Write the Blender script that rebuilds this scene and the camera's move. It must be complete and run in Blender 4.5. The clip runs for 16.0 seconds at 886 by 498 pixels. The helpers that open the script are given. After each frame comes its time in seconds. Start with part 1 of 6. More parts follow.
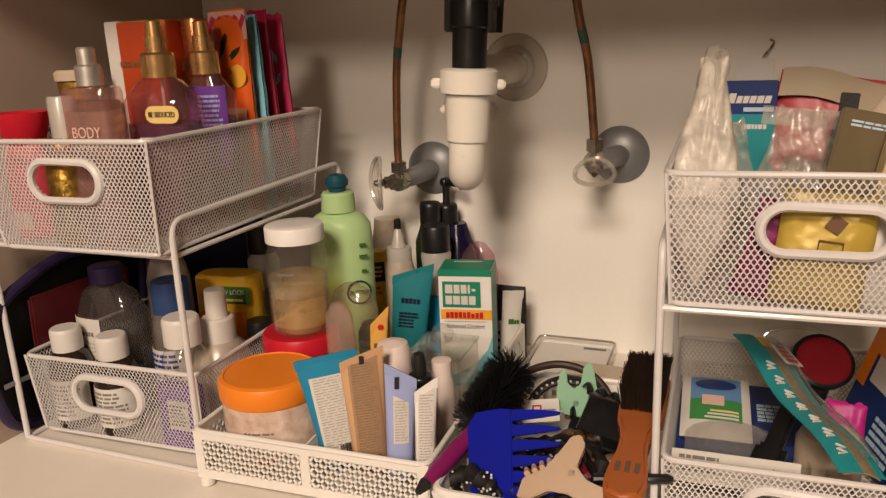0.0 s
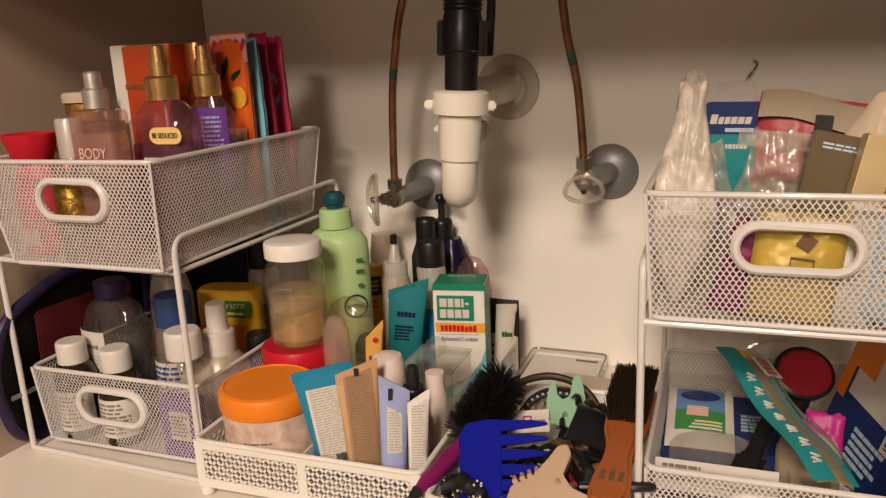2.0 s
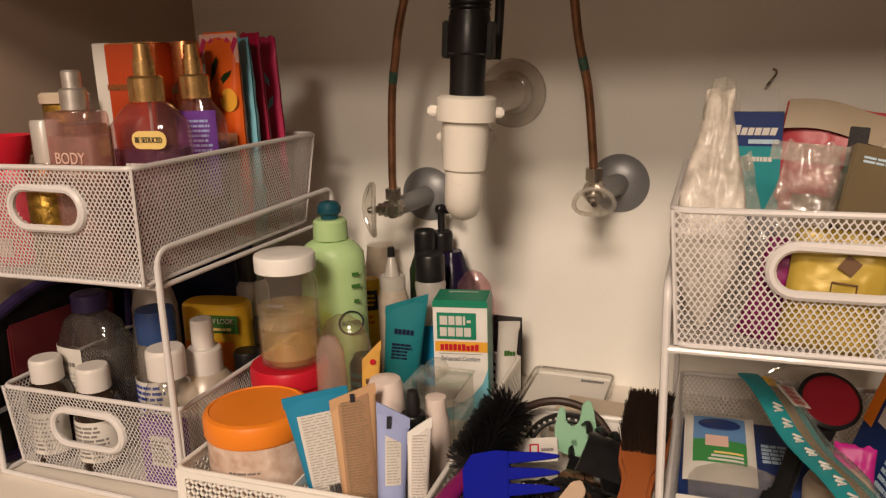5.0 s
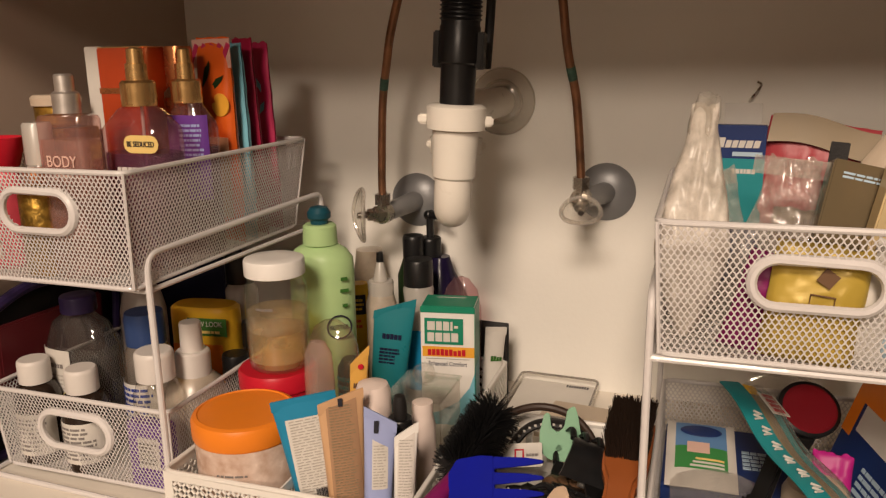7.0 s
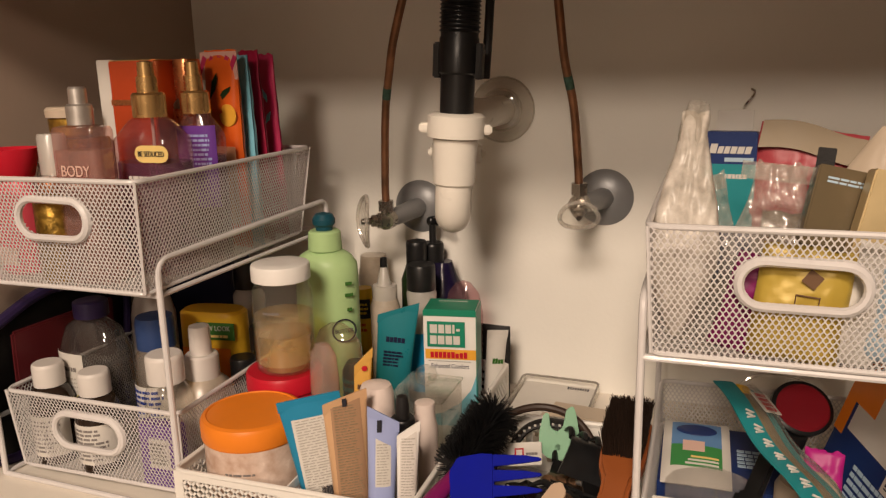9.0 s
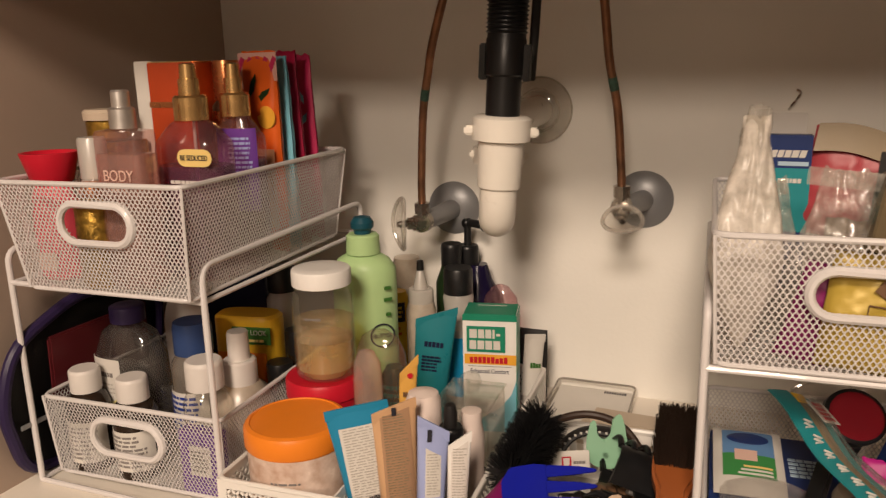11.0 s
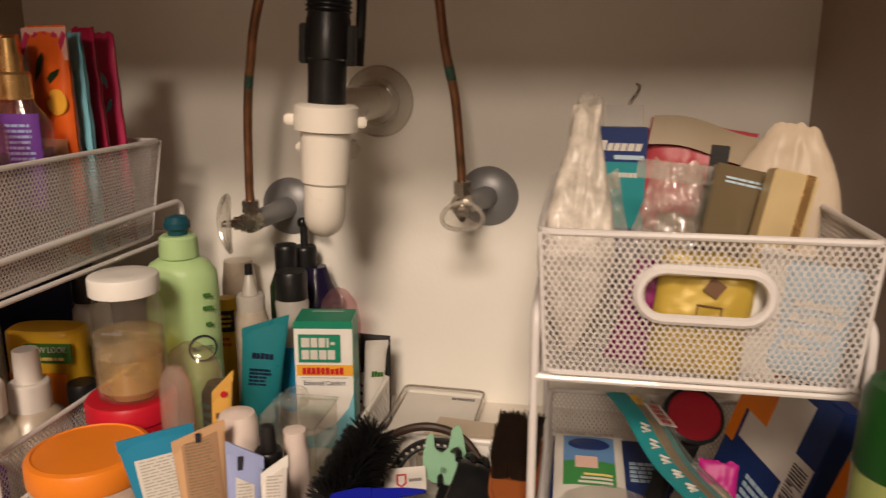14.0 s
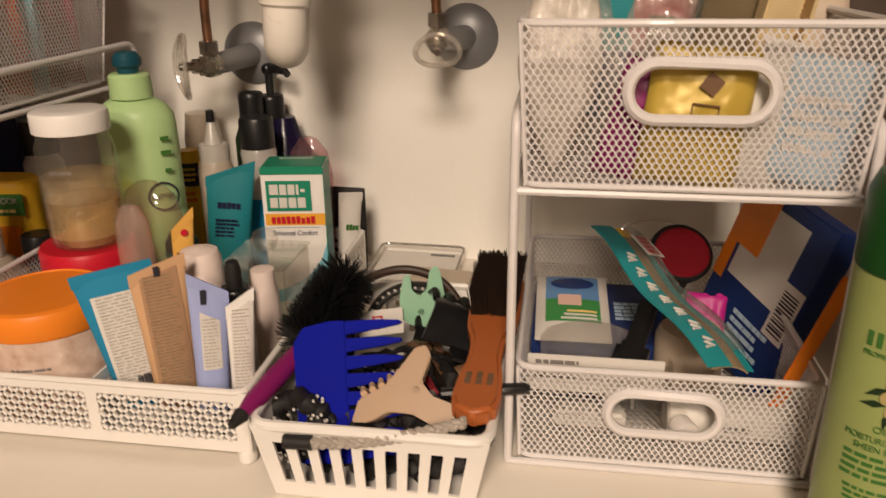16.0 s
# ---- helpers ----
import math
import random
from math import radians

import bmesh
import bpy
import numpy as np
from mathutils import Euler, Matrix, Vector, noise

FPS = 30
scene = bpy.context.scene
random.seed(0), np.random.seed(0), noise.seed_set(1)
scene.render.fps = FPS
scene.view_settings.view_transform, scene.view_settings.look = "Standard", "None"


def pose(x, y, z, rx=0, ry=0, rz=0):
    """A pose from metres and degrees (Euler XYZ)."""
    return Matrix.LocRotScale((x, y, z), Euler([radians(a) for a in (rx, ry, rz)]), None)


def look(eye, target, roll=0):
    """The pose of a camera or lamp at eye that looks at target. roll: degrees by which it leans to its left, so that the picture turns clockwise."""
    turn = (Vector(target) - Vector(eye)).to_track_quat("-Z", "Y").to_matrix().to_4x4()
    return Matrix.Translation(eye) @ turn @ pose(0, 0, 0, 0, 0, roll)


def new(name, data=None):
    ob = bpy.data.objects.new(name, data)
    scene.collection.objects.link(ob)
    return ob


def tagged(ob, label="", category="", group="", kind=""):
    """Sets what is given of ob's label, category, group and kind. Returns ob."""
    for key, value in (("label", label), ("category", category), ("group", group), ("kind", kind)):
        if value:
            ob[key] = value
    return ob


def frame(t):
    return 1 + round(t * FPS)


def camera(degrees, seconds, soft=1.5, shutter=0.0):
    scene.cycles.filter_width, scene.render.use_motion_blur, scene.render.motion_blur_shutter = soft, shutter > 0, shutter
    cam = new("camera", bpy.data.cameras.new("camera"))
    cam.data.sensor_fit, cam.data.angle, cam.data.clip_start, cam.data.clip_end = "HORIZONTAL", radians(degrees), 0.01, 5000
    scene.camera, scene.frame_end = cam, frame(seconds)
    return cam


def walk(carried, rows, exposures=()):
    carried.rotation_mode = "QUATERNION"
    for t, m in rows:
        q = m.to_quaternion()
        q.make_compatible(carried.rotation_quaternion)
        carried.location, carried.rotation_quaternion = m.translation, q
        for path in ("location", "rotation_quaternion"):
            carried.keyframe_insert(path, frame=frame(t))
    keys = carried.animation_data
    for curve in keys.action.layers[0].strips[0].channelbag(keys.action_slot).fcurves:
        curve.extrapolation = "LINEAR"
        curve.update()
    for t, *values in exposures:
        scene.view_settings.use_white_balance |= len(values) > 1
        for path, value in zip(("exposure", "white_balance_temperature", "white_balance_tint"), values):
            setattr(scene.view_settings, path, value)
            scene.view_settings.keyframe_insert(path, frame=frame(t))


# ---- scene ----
cam = camera(60.1, 16.0, soft=1.3, shutter=0.5)
PATH = [
    (0, (0.1008, 0.0185, 0.4259), (-0.457, 1.5422, -0.0092), -2.4),
    (0.5, (0.11, 0.0134, 0.4309), (-0.4418, 1.5414, 0.0034), -2.6),
    (1, (0.1193, 0.0076, 0.4309), (-0.4351, 1.5364, 0.0084), -2.8),
    (1.5, (0.1193, 0.0042, 0.4309), (-0.4368, 1.5338, 0.0134), -2.7),
    (2, (0.1193, -0.0017, 0.4368), (-0.4452, 1.5263, 0.026), -2.5),
    (2.5, (0.1142, -0.0017, 0.4318), (-0.4553, 1.5238, 0.0185), -2.2),
    (3, (0.1084, 0.0042, 0.4301), (-0.467, 1.5271, 0.016), -2.2),
    (3.5, (0.1058, 0.0109, 0.4292), (-0.4796, 1.5313, 0.0185), -2.7),
    (4, (0.1058, 0.0202, 0.4351), (-0.4679, 1.5456, 0.0277), -3.1),
    (4.5, (0.0983, 0.0286, 0.4334), (-0.4595, 1.5599, 0.0269), -2.5),
    (5, (0.089, 0.0437, 0.4334), (-0.4553, 1.5826, 0.0353), -1.7),
    (7.5, (0.0932, 0.0294, 0.4435), (-0.425, 1.5792, 0.0538), -0.8),
    (8, (0.0983, 0.021, 0.446), (-0.4234, 1.5725, 0.0638), -1.0),
    (8.5, (0.105, 0.0168, 0.4427), (-0.4259, 1.5641, 0.063), -1.2),
    (11, (0.0588, 0.0176, 0.4519), (-0.483, 1.559, 0.0605), -1.3),
    (11.5, (0.0218, 0.037, 0.4418), (-0.5267, 1.5742, 0.0428), -1.1),
    (12, (-0.0017, 0.0596, 0.4486), (-0.5468, 1.5943, 0.037), -1.0),
    (12.5, (-0.0134, 0.0748, 0.4486), (-0.5561, 1.6094, 0.0336), -0.7),
    (13, (-0.0193, 0.0882, 0.4393), (-0.5233, 1.6355, 0.0202), 0.3),
    (13.5, (0.0244, 0.1025, 0.436), (-0.331, 1.6934, 0.0277), 0.9),
    (14, (0.0882, 0.0924, 0.436), (-0.194, 1.701, 0.0428), 0.1),
    (14.5, (0.1142, 0.089, 0.3956), (-0.1403, 1.685, -0.0613), -0.4),
    (15, (0.11, 0.1042, 0.3578), (-0.1142, 1.6766, -0.1915), -0.1),
    (15.5, (0.1025, 0.1117, 0.3469), (-0.0974, 1.6691, -0.252), 0.1),
    (16, (0.0907, 0.1193, 0.3646), (-0.1462, 1.6708, -0.236), -0.5),
]
walk(cam, [(t, look(eye, target, roll)) for t, eye, target, roll in PATH], exposures=[(0.0, 0.0), (16.0, 0.0)])

# ---- light: a warm bathroom at night, two ceiling lamps behind the viewer ----
world = bpy.data.worlds.new("room_air")
scene.world = world
world.use_nodes = True
world.node_tree.nodes["Background"].inputs["Color"].default_value = (1.0, 0.82, 0.62, 1)
world.node_tree.nodes["Background"].inputs["Strength"].default_value = 0.004


def lamp(name, eye, target, size, watts, colour):
    data = bpy.data.lights.new(name, "AREA")
    data.shape, data.size, data.energy, data.color = "DISK", size, watts, colour
    ob = new(name, data)
    ob.matrix_world = look(eye, target)
    return ob


WARM = (1.0, 0.795, 0.625)
lamp("ceiling_lamp_light", (0.13, -1.70, 1.92), (0.10, -1.50, 0.0), 0.66, 95, WARM)
lamp("ceiling_lamp_light", (0.25, -3.3, 1.92), (0.15, -2.7, 0.0), 0.80, 96, WARM)


# ---- materials ----
def mat(name, colour, rough=0.5, metal=0.0, grain=0.0, scale=40.0, bump=0.0, bump_scale=200.0, spread=0.25,
        trans=0.0, ior=1.45, stain=None, coat=0.0, alpha=1.0, subsurface=0.0, spec=0.5):
    """A surface with colour variation at two scales, roughness variation and fine relief."""
    m = bpy.data.materials.new(name)
    m.use_nodes = True
    nt = m.node_tree
    b = nt.nodes["Principled BSDF"]
    b.inputs["Base Color"].default_value = (*colour, 1)
    b.inputs["Roughness"].default_value = rough
    b.inputs["Metallic"].default_value = metal
    b.inputs["Specular IOR Level"].default_value = spec
    b.inputs["Transmission Weight"].default_value = trans
    b.inputs["IOR"].default_value = ior
    b.inputs["Coat Weight"].default_value = coat
    b.inputs["Alpha"].default_value = alpha
    if subsurface:
        b.inputs["Subsurface Weight"].default_value = subsurface
        b.inputs["Subsurface Radius"].default_value = (0.01, 0.006, 0.004)
    co = nt.nodes.new("ShaderNodeTexCoord")
    if grain:
        n1, n2 = nt.nodes.new("ShaderNodeTexNoise"), nt.nodes.new("ShaderNodeTexNoise")
        n1.inputs["Scale"].default_value, n1.inputs["Detail"].default_value = scale, 6
        n2.inputs["Scale"].default_value, n2.inputs["Detail"].default_value = scale * 0.16, 3
        add = nt.nodes.new("ShaderNodeMath")
        add.operation = "ADD"
        for n, i in ((n1, 0), (n2, 1)):
            nt.links.new(co.outputs["Object"], n.inputs["Vector"])
            nt.links.new(n.outputs["Fac"], add.inputs[i])
        ramp = nt.nodes.new("ShaderNodeMapRange")
        ramp.inputs["From Min"].default_value, ramp.inputs["From Max"].default_value = 0.7, 1.3
        ramp.inputs["To Min"].default_value, ramp.inputs["To Max"].default_value = 0, 1
        nt.links.new(add.outputs[0], ramp.inputs["Value"])
        mix = nt.nodes.new("ShaderNodeMix")
        mix.data_type = "RGBA"
        dark = stain or tuple(c * (1 - grain) for c in colour)
        mix.inputs["A"].default_value, mix.inputs["B"].default_value = (*dark, 1), (*colour, 1)
        nt.links.new(ramp.outputs["Result"], mix.inputs["Factor"])
        nt.links.new(mix.outputs["Result"], b.inputs["Base Color"])
        rr = nt.nodes.new("ShaderNodeMapRange")
        rr.inputs["To Min"].default_value, rr.inputs["To Max"].default_value = max(0.02, rough * (1 - spread)), min(1, rough * (1 + spread))
        nt.links.new(n1.outputs["Fac"], rr.inputs["Value"])
        nt.links.new(rr.outputs["Result"], b.inputs["Roughness"])
    if bump:
        n3, bp = nt.nodes.new("ShaderNodeTexNoise"), nt.nodes.new("ShaderNodeBump")
        n3.inputs["Scale"].default_value, n3.inputs["Detail"].default_value = bump_scale, 4
        bp.inputs["Strength"].default_value, bp.inputs["Distance"].default_value = bump, 0.002
        nt.links.new(co.outputs["Object"], n3.inputs["Vector"])
        nt.links.new(n3.outputs["Fac"], bp.inputs["Height"])
        nt.links.new(bp.outputs["Normal"], b.inputs["Normal"])
    return m


M = {}


def m_(name, *a, **k):
    M[name] = mat(name, *a, **k)
    return M[name]


m_("wall_paint", (0.90, 0.875, 0.81), 0.55, grain=0.06, scale=9, bump=0.12, bump_scale=160)
# pale melamine toned down to beige, so shade sits in the base colour
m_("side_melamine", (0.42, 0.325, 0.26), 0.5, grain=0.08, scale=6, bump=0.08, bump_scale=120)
m_("shelf_melamine", (0.85, 0.79, 0.70), 0.38, grain=0.07, scale=8, bump=0.05, bump_scale=220)
m_("room_paint", (0.19, 0.16, 0.13), 0.7, grain=0.05, scale=4)
m_("room_tile", (0.20, 0.17, 0.14), 0.4, grain=0.1, scale=6)
m_("white_wire", (0.70, 0.67, 0.66), 0.35, grain=0.06, scale=90, coat=0.3)
m_("white_plastic", (0.80, 0.77, 0.72), 0.32, grain=0.05, scale=40, bump=0.03, bump_scale=400)
m_("white_pvc", (0.83, 0.79, 0.71), 0.3, grain=0.07, scale=30, bump=0.03)
m_("white_cap", (0.70, 0.66, 0.62), 0.42, grain=0.05, scale=60, bump=0.05, bump_scale=500)
m_("black_plastic", (0.012, 0.012, 0.013), 0.35, grain=0.4, scale=70, bump=0.06, bump_scale=300)
m_("black_soft", (0.015, 0.013, 0.013), 0.6, grain=0.4, scale=90, bump=0.2, bump_scale=500)
m_("copper", (0.44, 0.20, 0.10), 0.42, metal=0.65, grain=0.6, scale=28, stain=(0.09, 0.05, 0.03), bump=0.1)
m_("verdigris", (0.055, 0.12, 0.085), 0.75, grain=0.6, scale=200, bump=0.4, bump_scale=900)
m_("chrome", (0.68, 0.64, 0.58), 0.27, metal=1.0, grain=0.35, scale=60)
m_("grey_metal", (0.32, 0.325, 0.335), 0.4, metal=0.35, grain=0.2, scale=25, bump=0.05)
def plain(name, colour, rough=0.4, **k):
    return m_(name, colour, rough, grain=k.pop("grain", 0.08), scale=k.pop("scale", 45), bump=k.pop("bump", 0.05), bump_scale=k.pop("bump_scale", 350), spec=k.pop("spec", 0.32), **k)


for n, c in dict(red=(0.55, 0.012, 0.03), pink_red=(0.75, 0.09, 0.13), orange=(0.85, 0.24, 0.02), orange_deep=(0.72, 0.12, 0.015),
                 navy=(0.012, 0.016, 0.055), blue=(0.02, 0.05, 0.30), comb_blue=(0.006, 0.012, 0.30), maroon=(0.10, 0.012, 0.016), tan_dark=(0.40, 0.24, 0.14), teal_cap=(0.01, 0.07, 0.10),
                 lotion_green=(0.44, 0.64, 0.30), can_green=(0.29, 0.345, 0.115), cap_green=(0.006, 0.065, 0.008), teal=(0.02, 0.27, 0.30),
                 tube_blue=(0.02, 0.24, 0.42), bottle_blue=(0.01, 0.26, 0.50), tan=(0.62, 0.38, 0.21), lilac=(0.36, 0.42, 0.70),
                 cream=(0.56, 0.46, 0.35), paper=(0.68, 0.65, 0.60), print_grey=(0.22, 0.20, 0.19), ink=(0.03, 0.03, 0.04),
                 purple=(0.15, 0.05, 0.30), case_purple=(0.026, 0.016, 0.060), magenta=(0.22, 0.012, 0.11), hot_pink=(0.52, 0.03, 0.11), fuchsia=(0.42, 0.015, 0.20),
                 yellow=(0.80, 0.48, 0.03), pale_yellow=(0.85, 0.62, 0.22), mint=(0.20, 0.42, 0.26), wood=(0.40, 0.115, 0.032),
                 brown=(0.16, 0.09, 0.05), olive_brown=(0.30, 0.23, 0.14), clip_tan=(0.58, 0.40, 0.26), box_green=(0.015, 0.24, 0.14),
                 rose=(0.72, 0.42, 0.36), sky=(0.20, 0.50, 0.62), leaf=(0.05, 0.16, 0.03), dark_green=(0.015, 0.035, 0.012),
                 box_blue=(0.014, 0.035, 0.15), flower=(0.85, 0.42, 0.05), blush=(0.74, 0.50, 0.42), sachet_blue=(0.12, 0.26, 0.50),
                 sachet_green=(0.05, 0.26, 0.07), soft_blue=(0.45, 0.60, 0.72), olive=(0.62, 0.55, 0.24)).items():
    plain(n, c)
plain("bristle_brown", (0.025, 0.014, 0.009), 0.6)
m_("comb_gloss", (0.004, 0.009, 0.30), 0.6, spec=0.08, grain=0.15, scale=40)
m_("print_soft", (0.47, 0.44, 0.40), 0.6, grain=0.1)
m_("gold", (0.76, 0.49, 0.21), 0.26, metal=0.95, grain=0.15, scale=80)
m_("silver", (0.86, 0.82, 0.78), 0.34, metal=0.9, grain=0.2, scale=80)
m_("copper_foil", (0.65, 0.25, 0.10), 0.28, metal=0.85, grain=0.3, scale=50)
m_("foil_yellow", (0.52, 0.37, 0.06), 0.36, metal=0.12, grain=0.2, scale=30, bump=0.2, bump_scale=60)
m_("clip_film", (0.56, 0.39, 0.25), 0.3, trans=0.25, ior=1.2, grain=0.15, scale=30)
m_("pale_gold", (0.70, 0.55, 0.30), 0.32, metal=0.3, grain=0.2, scale=40)
m_("gold_crackle", (0.55, 0.33, 0.06), 0.35, metal=0.8, grain=0.75, scale=160, bump=0.5, bump_scale=160)
m_("tub_wall", (0.80, 0.66, 0.57), 0.25, stain=(0.44, 0.28, 0.20), grain=0.4, scale=70)
m_("amber_film", (0.22, 0.17, 0.10), 0.15, trans=0.4, ior=1.15, bump=0.3, bump_scale=40)
m_("dark_liquid", (0.03, 0.018, 0.012), 0.15, grain=0.3, scale=20)


def film(name, tint, haze, colour, rough=0.06, bump=0.0, bump_scale=60.0, gloss=0.05, spread=0.0):
    """Thin clear plastic or glass: tinted see-through, a share of milky haze, gloss that rises at grazing angles."""
    m = bpy.data.materials.new(name)
    m.use_nodes = True
    nt = m.node_tree
    b, out = nt.nodes["Principled BSDF"], nt.nodes["Material Output"]
    b.inputs["Base Color"].default_value = (*colour, 1)
    b.inputs["Roughness"].default_value = 0.35
    clear, shine = nt.nodes.new("ShaderNodeBsdfTransparent"), nt.nodes.new("ShaderNodeBsdfGlossy")
    clear.inputs["Color"].default_value = (*tint, 1)
    shine.inputs["Roughness"].default_value = rough
    one, two = nt.nodes.new("ShaderNodeMixShader"), nt.nodes.new("ShaderNodeMixShader")
    co, n = nt.nodes.new("ShaderNodeTexCoord"), nt.nodes.new("ShaderNodeTexNoise")
    n.inputs["Scale"].default_value, n.inputs["Detail"].default_value = bump_scale, 4
    nt.links.new(co.outputs["Object"], n.inputs["Vector"])
    hz = nt.nodes.new("ShaderNodeMapRange")
    hz.inputs["From Min"].default_value, hz.inputs["From Max"].default_value = 0.3, 0.7
    hz.inputs["To Min"].default_value, hz.inputs["To Max"].default_value = max(0, haze - spread), min(1, haze + spread)
    nt.links.new(n.outputs["Fac"], hz.inputs["Value"])
    nt.links.new(hz.outputs["Result"], one.inputs["Fac"])
    nt.links.new(clear.outputs["BSDF"], one.inputs[1])
    nt.links.new(b.outputs["BSDF"], one.inputs[2])
    lw, pw, ad = nt.nodes.new("ShaderNodeLayerWeight"), nt.nodes.new("ShaderNodeMath"), nt.nodes.new("ShaderNodeMath")
    lw.inputs["Blend"].default_value = 0.5
    pw.operation, pw.inputs[1].default_value = "POWER", 3.5
    ad.operation, ad.inputs[1].default_value, ad.inputs[2].default_value = "MULTIPLY_ADD", 0.6, gloss
    nt.links.new(lw.outputs["Facing"], pw.inputs[0])
    nt.links.new(pw.outputs["Value"], ad.inputs[0])
    nt.links.new(ad.outputs["Value"], two.inputs["Fac"])
    nt.links.new(one.outputs["Shader"], two.inputs[1])
    nt.links.new(shine.outputs["BSDF"], two.inputs[2])
    nt.links.new(two.outputs["Shader"], out.inputs["Surface"])
    if bump:
        bp = nt.nodes.new("ShaderNodeBump")
        bp.inputs["Strength"].default_value, bp.inputs["Distance"].default_value = bump, 0.004
        nt.links.new(n.outputs["Fac"], bp.inputs["Height"])
        for k in (b, shine):
            nt.links.new(bp.outputs["Normal"], k.inputs["Normal"])
    M[name] = m


film("clear_wall", (0.96, 0.95, 0.93), 0.035, (0.8, 0.76, 0.7), 0.05)
film("clear_plastic", (0.96, 0.95, 0.93), 0.04, (0.8, 0.76, 0.7), 0.05, gloss=0.07)
film("oil_wall", (0.90, 0.85, 0.78), 0.05, (0.75, 0.66, 0.54), 0.05, gloss=0.08)
film("pink_frost", (0.92, 0.74, 0.68), 0.20, (0.80, 0.66, 0.58), 0.06, spread=0.03)
film("pink_glass", (0.95, 0.80, 0.78), 0.10, (0.75, 0.45, 0.42), 0.05, gloss=0.07)
film("mauve_glass", (0.95, 0.79, 0.80), 0.07, (0.60, 0.30, 0.33), 0.04, gloss=0.08)
film("grey_glass", (0.66, 0.64, 0.62), 0.08, (0.35, 0.33, 0.31), 0.04, gloss=0.07)
film("violet_liquid", (0.52, 0.25, 0.55), 0.22, (0.22, 0.07, 0.25), 0.1)
film("thin_film", (0.95, 0.94, 0.93), 0.10, (0.8, 0.78, 0.74), 0.08, 0.5, 60, 0.06)
film("bag_film", (0.92, 0.91, 0.88), 0.20, (0.74, 0.70, 0.64), 0.10, 0.8, 70, 0.09, 0.12)
film("glove_film", (0.92, 0.88, 0.82), 0.62, (0.82, 0.76, 0.68), 0.35, 0.35, 60, 0.015, 0.25)
film("frosted", (0.90, 0.88, 0.84), 0.52, (0.74, 0.71, 0.66), 0.25)
film("frosted_warm", (0.90, 0.84, 0.74), 0.62, (0.70, 0.60, 0.49), 0.3, spread=0.1)
film("cloudy_liquid", (0.92, 0.76, 0.42), 0.30, (0.84, 0.62, 0.28), 0.1, 0, 22, 0.02, 0.12)
film("cloudy_top", (0.94, 0.84, 0.60), 0.20, (0.84, 0.70, 0.44), 0.1, 0, 40, 0.02, 0.12)
film("handle_web", (0.97, 0.96, 0.94), 0.05, (0.8, 0.76, 0.7), 0.05, gloss=0.06)
film("clear_handle", (0.90, 0.88, 0.85), 0.26, (0.74, 0.70, 0.64), 0.08, gloss=0.12)
film("clear_flange", (0.98, 0.97, 0.95), 0.26, (0.86, 0.82, 0.74), 0.10, gloss=0.10)
plain("tube_teal", (0.018, 0.20, 0.24), 0.3)
plain("carton_white", (0.84, 0.82, 0.78), 0.35)
plain("tube_amber", (0.72, 0.40, 0.09), 0.3)
plain("velvet_red", (0.30, 0.010, 0.022), 0.8)
plain("foil_pink", (0.38, 0.012, 0.055), 0.3)
m_("braid_grey", (0.44, 0.39, 0.34), 0.55, metal=0.0, grain=0.3, scale=150)
plain("dark_hoop", (0.045, 0.026, 0.018), 0.45)
plain("olive_fruit", (0.42, 0.34, 0.14), 0.35)
plain("foil_rose", (0.42, 0.06, 0.075), 0.35)
plain("dull_blue", (0.03, 0.06, 0.17), 0.35)
plain("pump_dark", (0.012, 0.008, 0.035), 0.2)
plain("milk_white", (0.80, 0.68, 0.62), 0.35)
m_("glossy_orange", (0.48, 0.055, 0.009), 0.2, grain=0.35, scale=14, coat=0.8)


# ---- builders ----
def thing(name, label, category, at=(0, 0, 0), turn=(0, 0, 0), group="", kind=""):
    ob = new(name)
    ob.empty_display_size = 0.02
    ob.matrix_basis = pose(*at, *turn)
    return tagged(ob, label, category, group, kind)


def link(name, bm, material, parent=None, label="", smooth=None):
    me = bpy.data.meshes.new(name)
    bm.normal_update()
    if smooth is not None:
        lim = math.cos(radians(smooth))
        for f in bm.faces:
            f.smooth = True
        for e in bm.edges:
            if len(e.link_faces) == 2 and e.link_faces[0].normal.dot(e.link_faces[1].normal) < lim:
                e.smooth = False
    bm.to_mesh(me)
    bm.free()
    for mt in (material if isinstance(material, (list, tuple)) else [material]):
        me.materials.append(M[mt])
    ob = new(name, me)
    if parent:
        ob.parent = parent
    if label:
        ob["label"] = label
    return ob


def part(name, bm, material, parent, label="", smooth=35):
    return link(name, bm, material, parent, label, smooth)


def box(x0, x1, y0, y1, z0, z1, bevel=0.0, seg=2, bm=None):
    b = bmesh.new()
    bmesh.ops.create_cube(b, size=1)
    for v in b.verts:
        v.co = ((x0 + x1) / 2 + v.co.x * (x1 - x0), (y0 + y1) / 2 + v.co.y * (y1 - y0), (z0 + z1) / 2 + v.co.z * (z1 - z0))
    if bevel:
        bmesh.ops.bevel(b, geom=b.edges[:], offset=bevel, segments=seg, affect="EDGES")
    return join(bm, b)


def join(bm, b):
    if bm is None:
        return b
    me = bpy.data.meshes.new("tmp")
    b.to_mesh(me)
    b.free()
    bm.from_mesh(me)
    bpy.data.meshes.remove(me)
    return bm


def moved(bm, m):
    bmesh.ops.transform(bm, matrix=m, verts=bm.verts[:])
    return bm


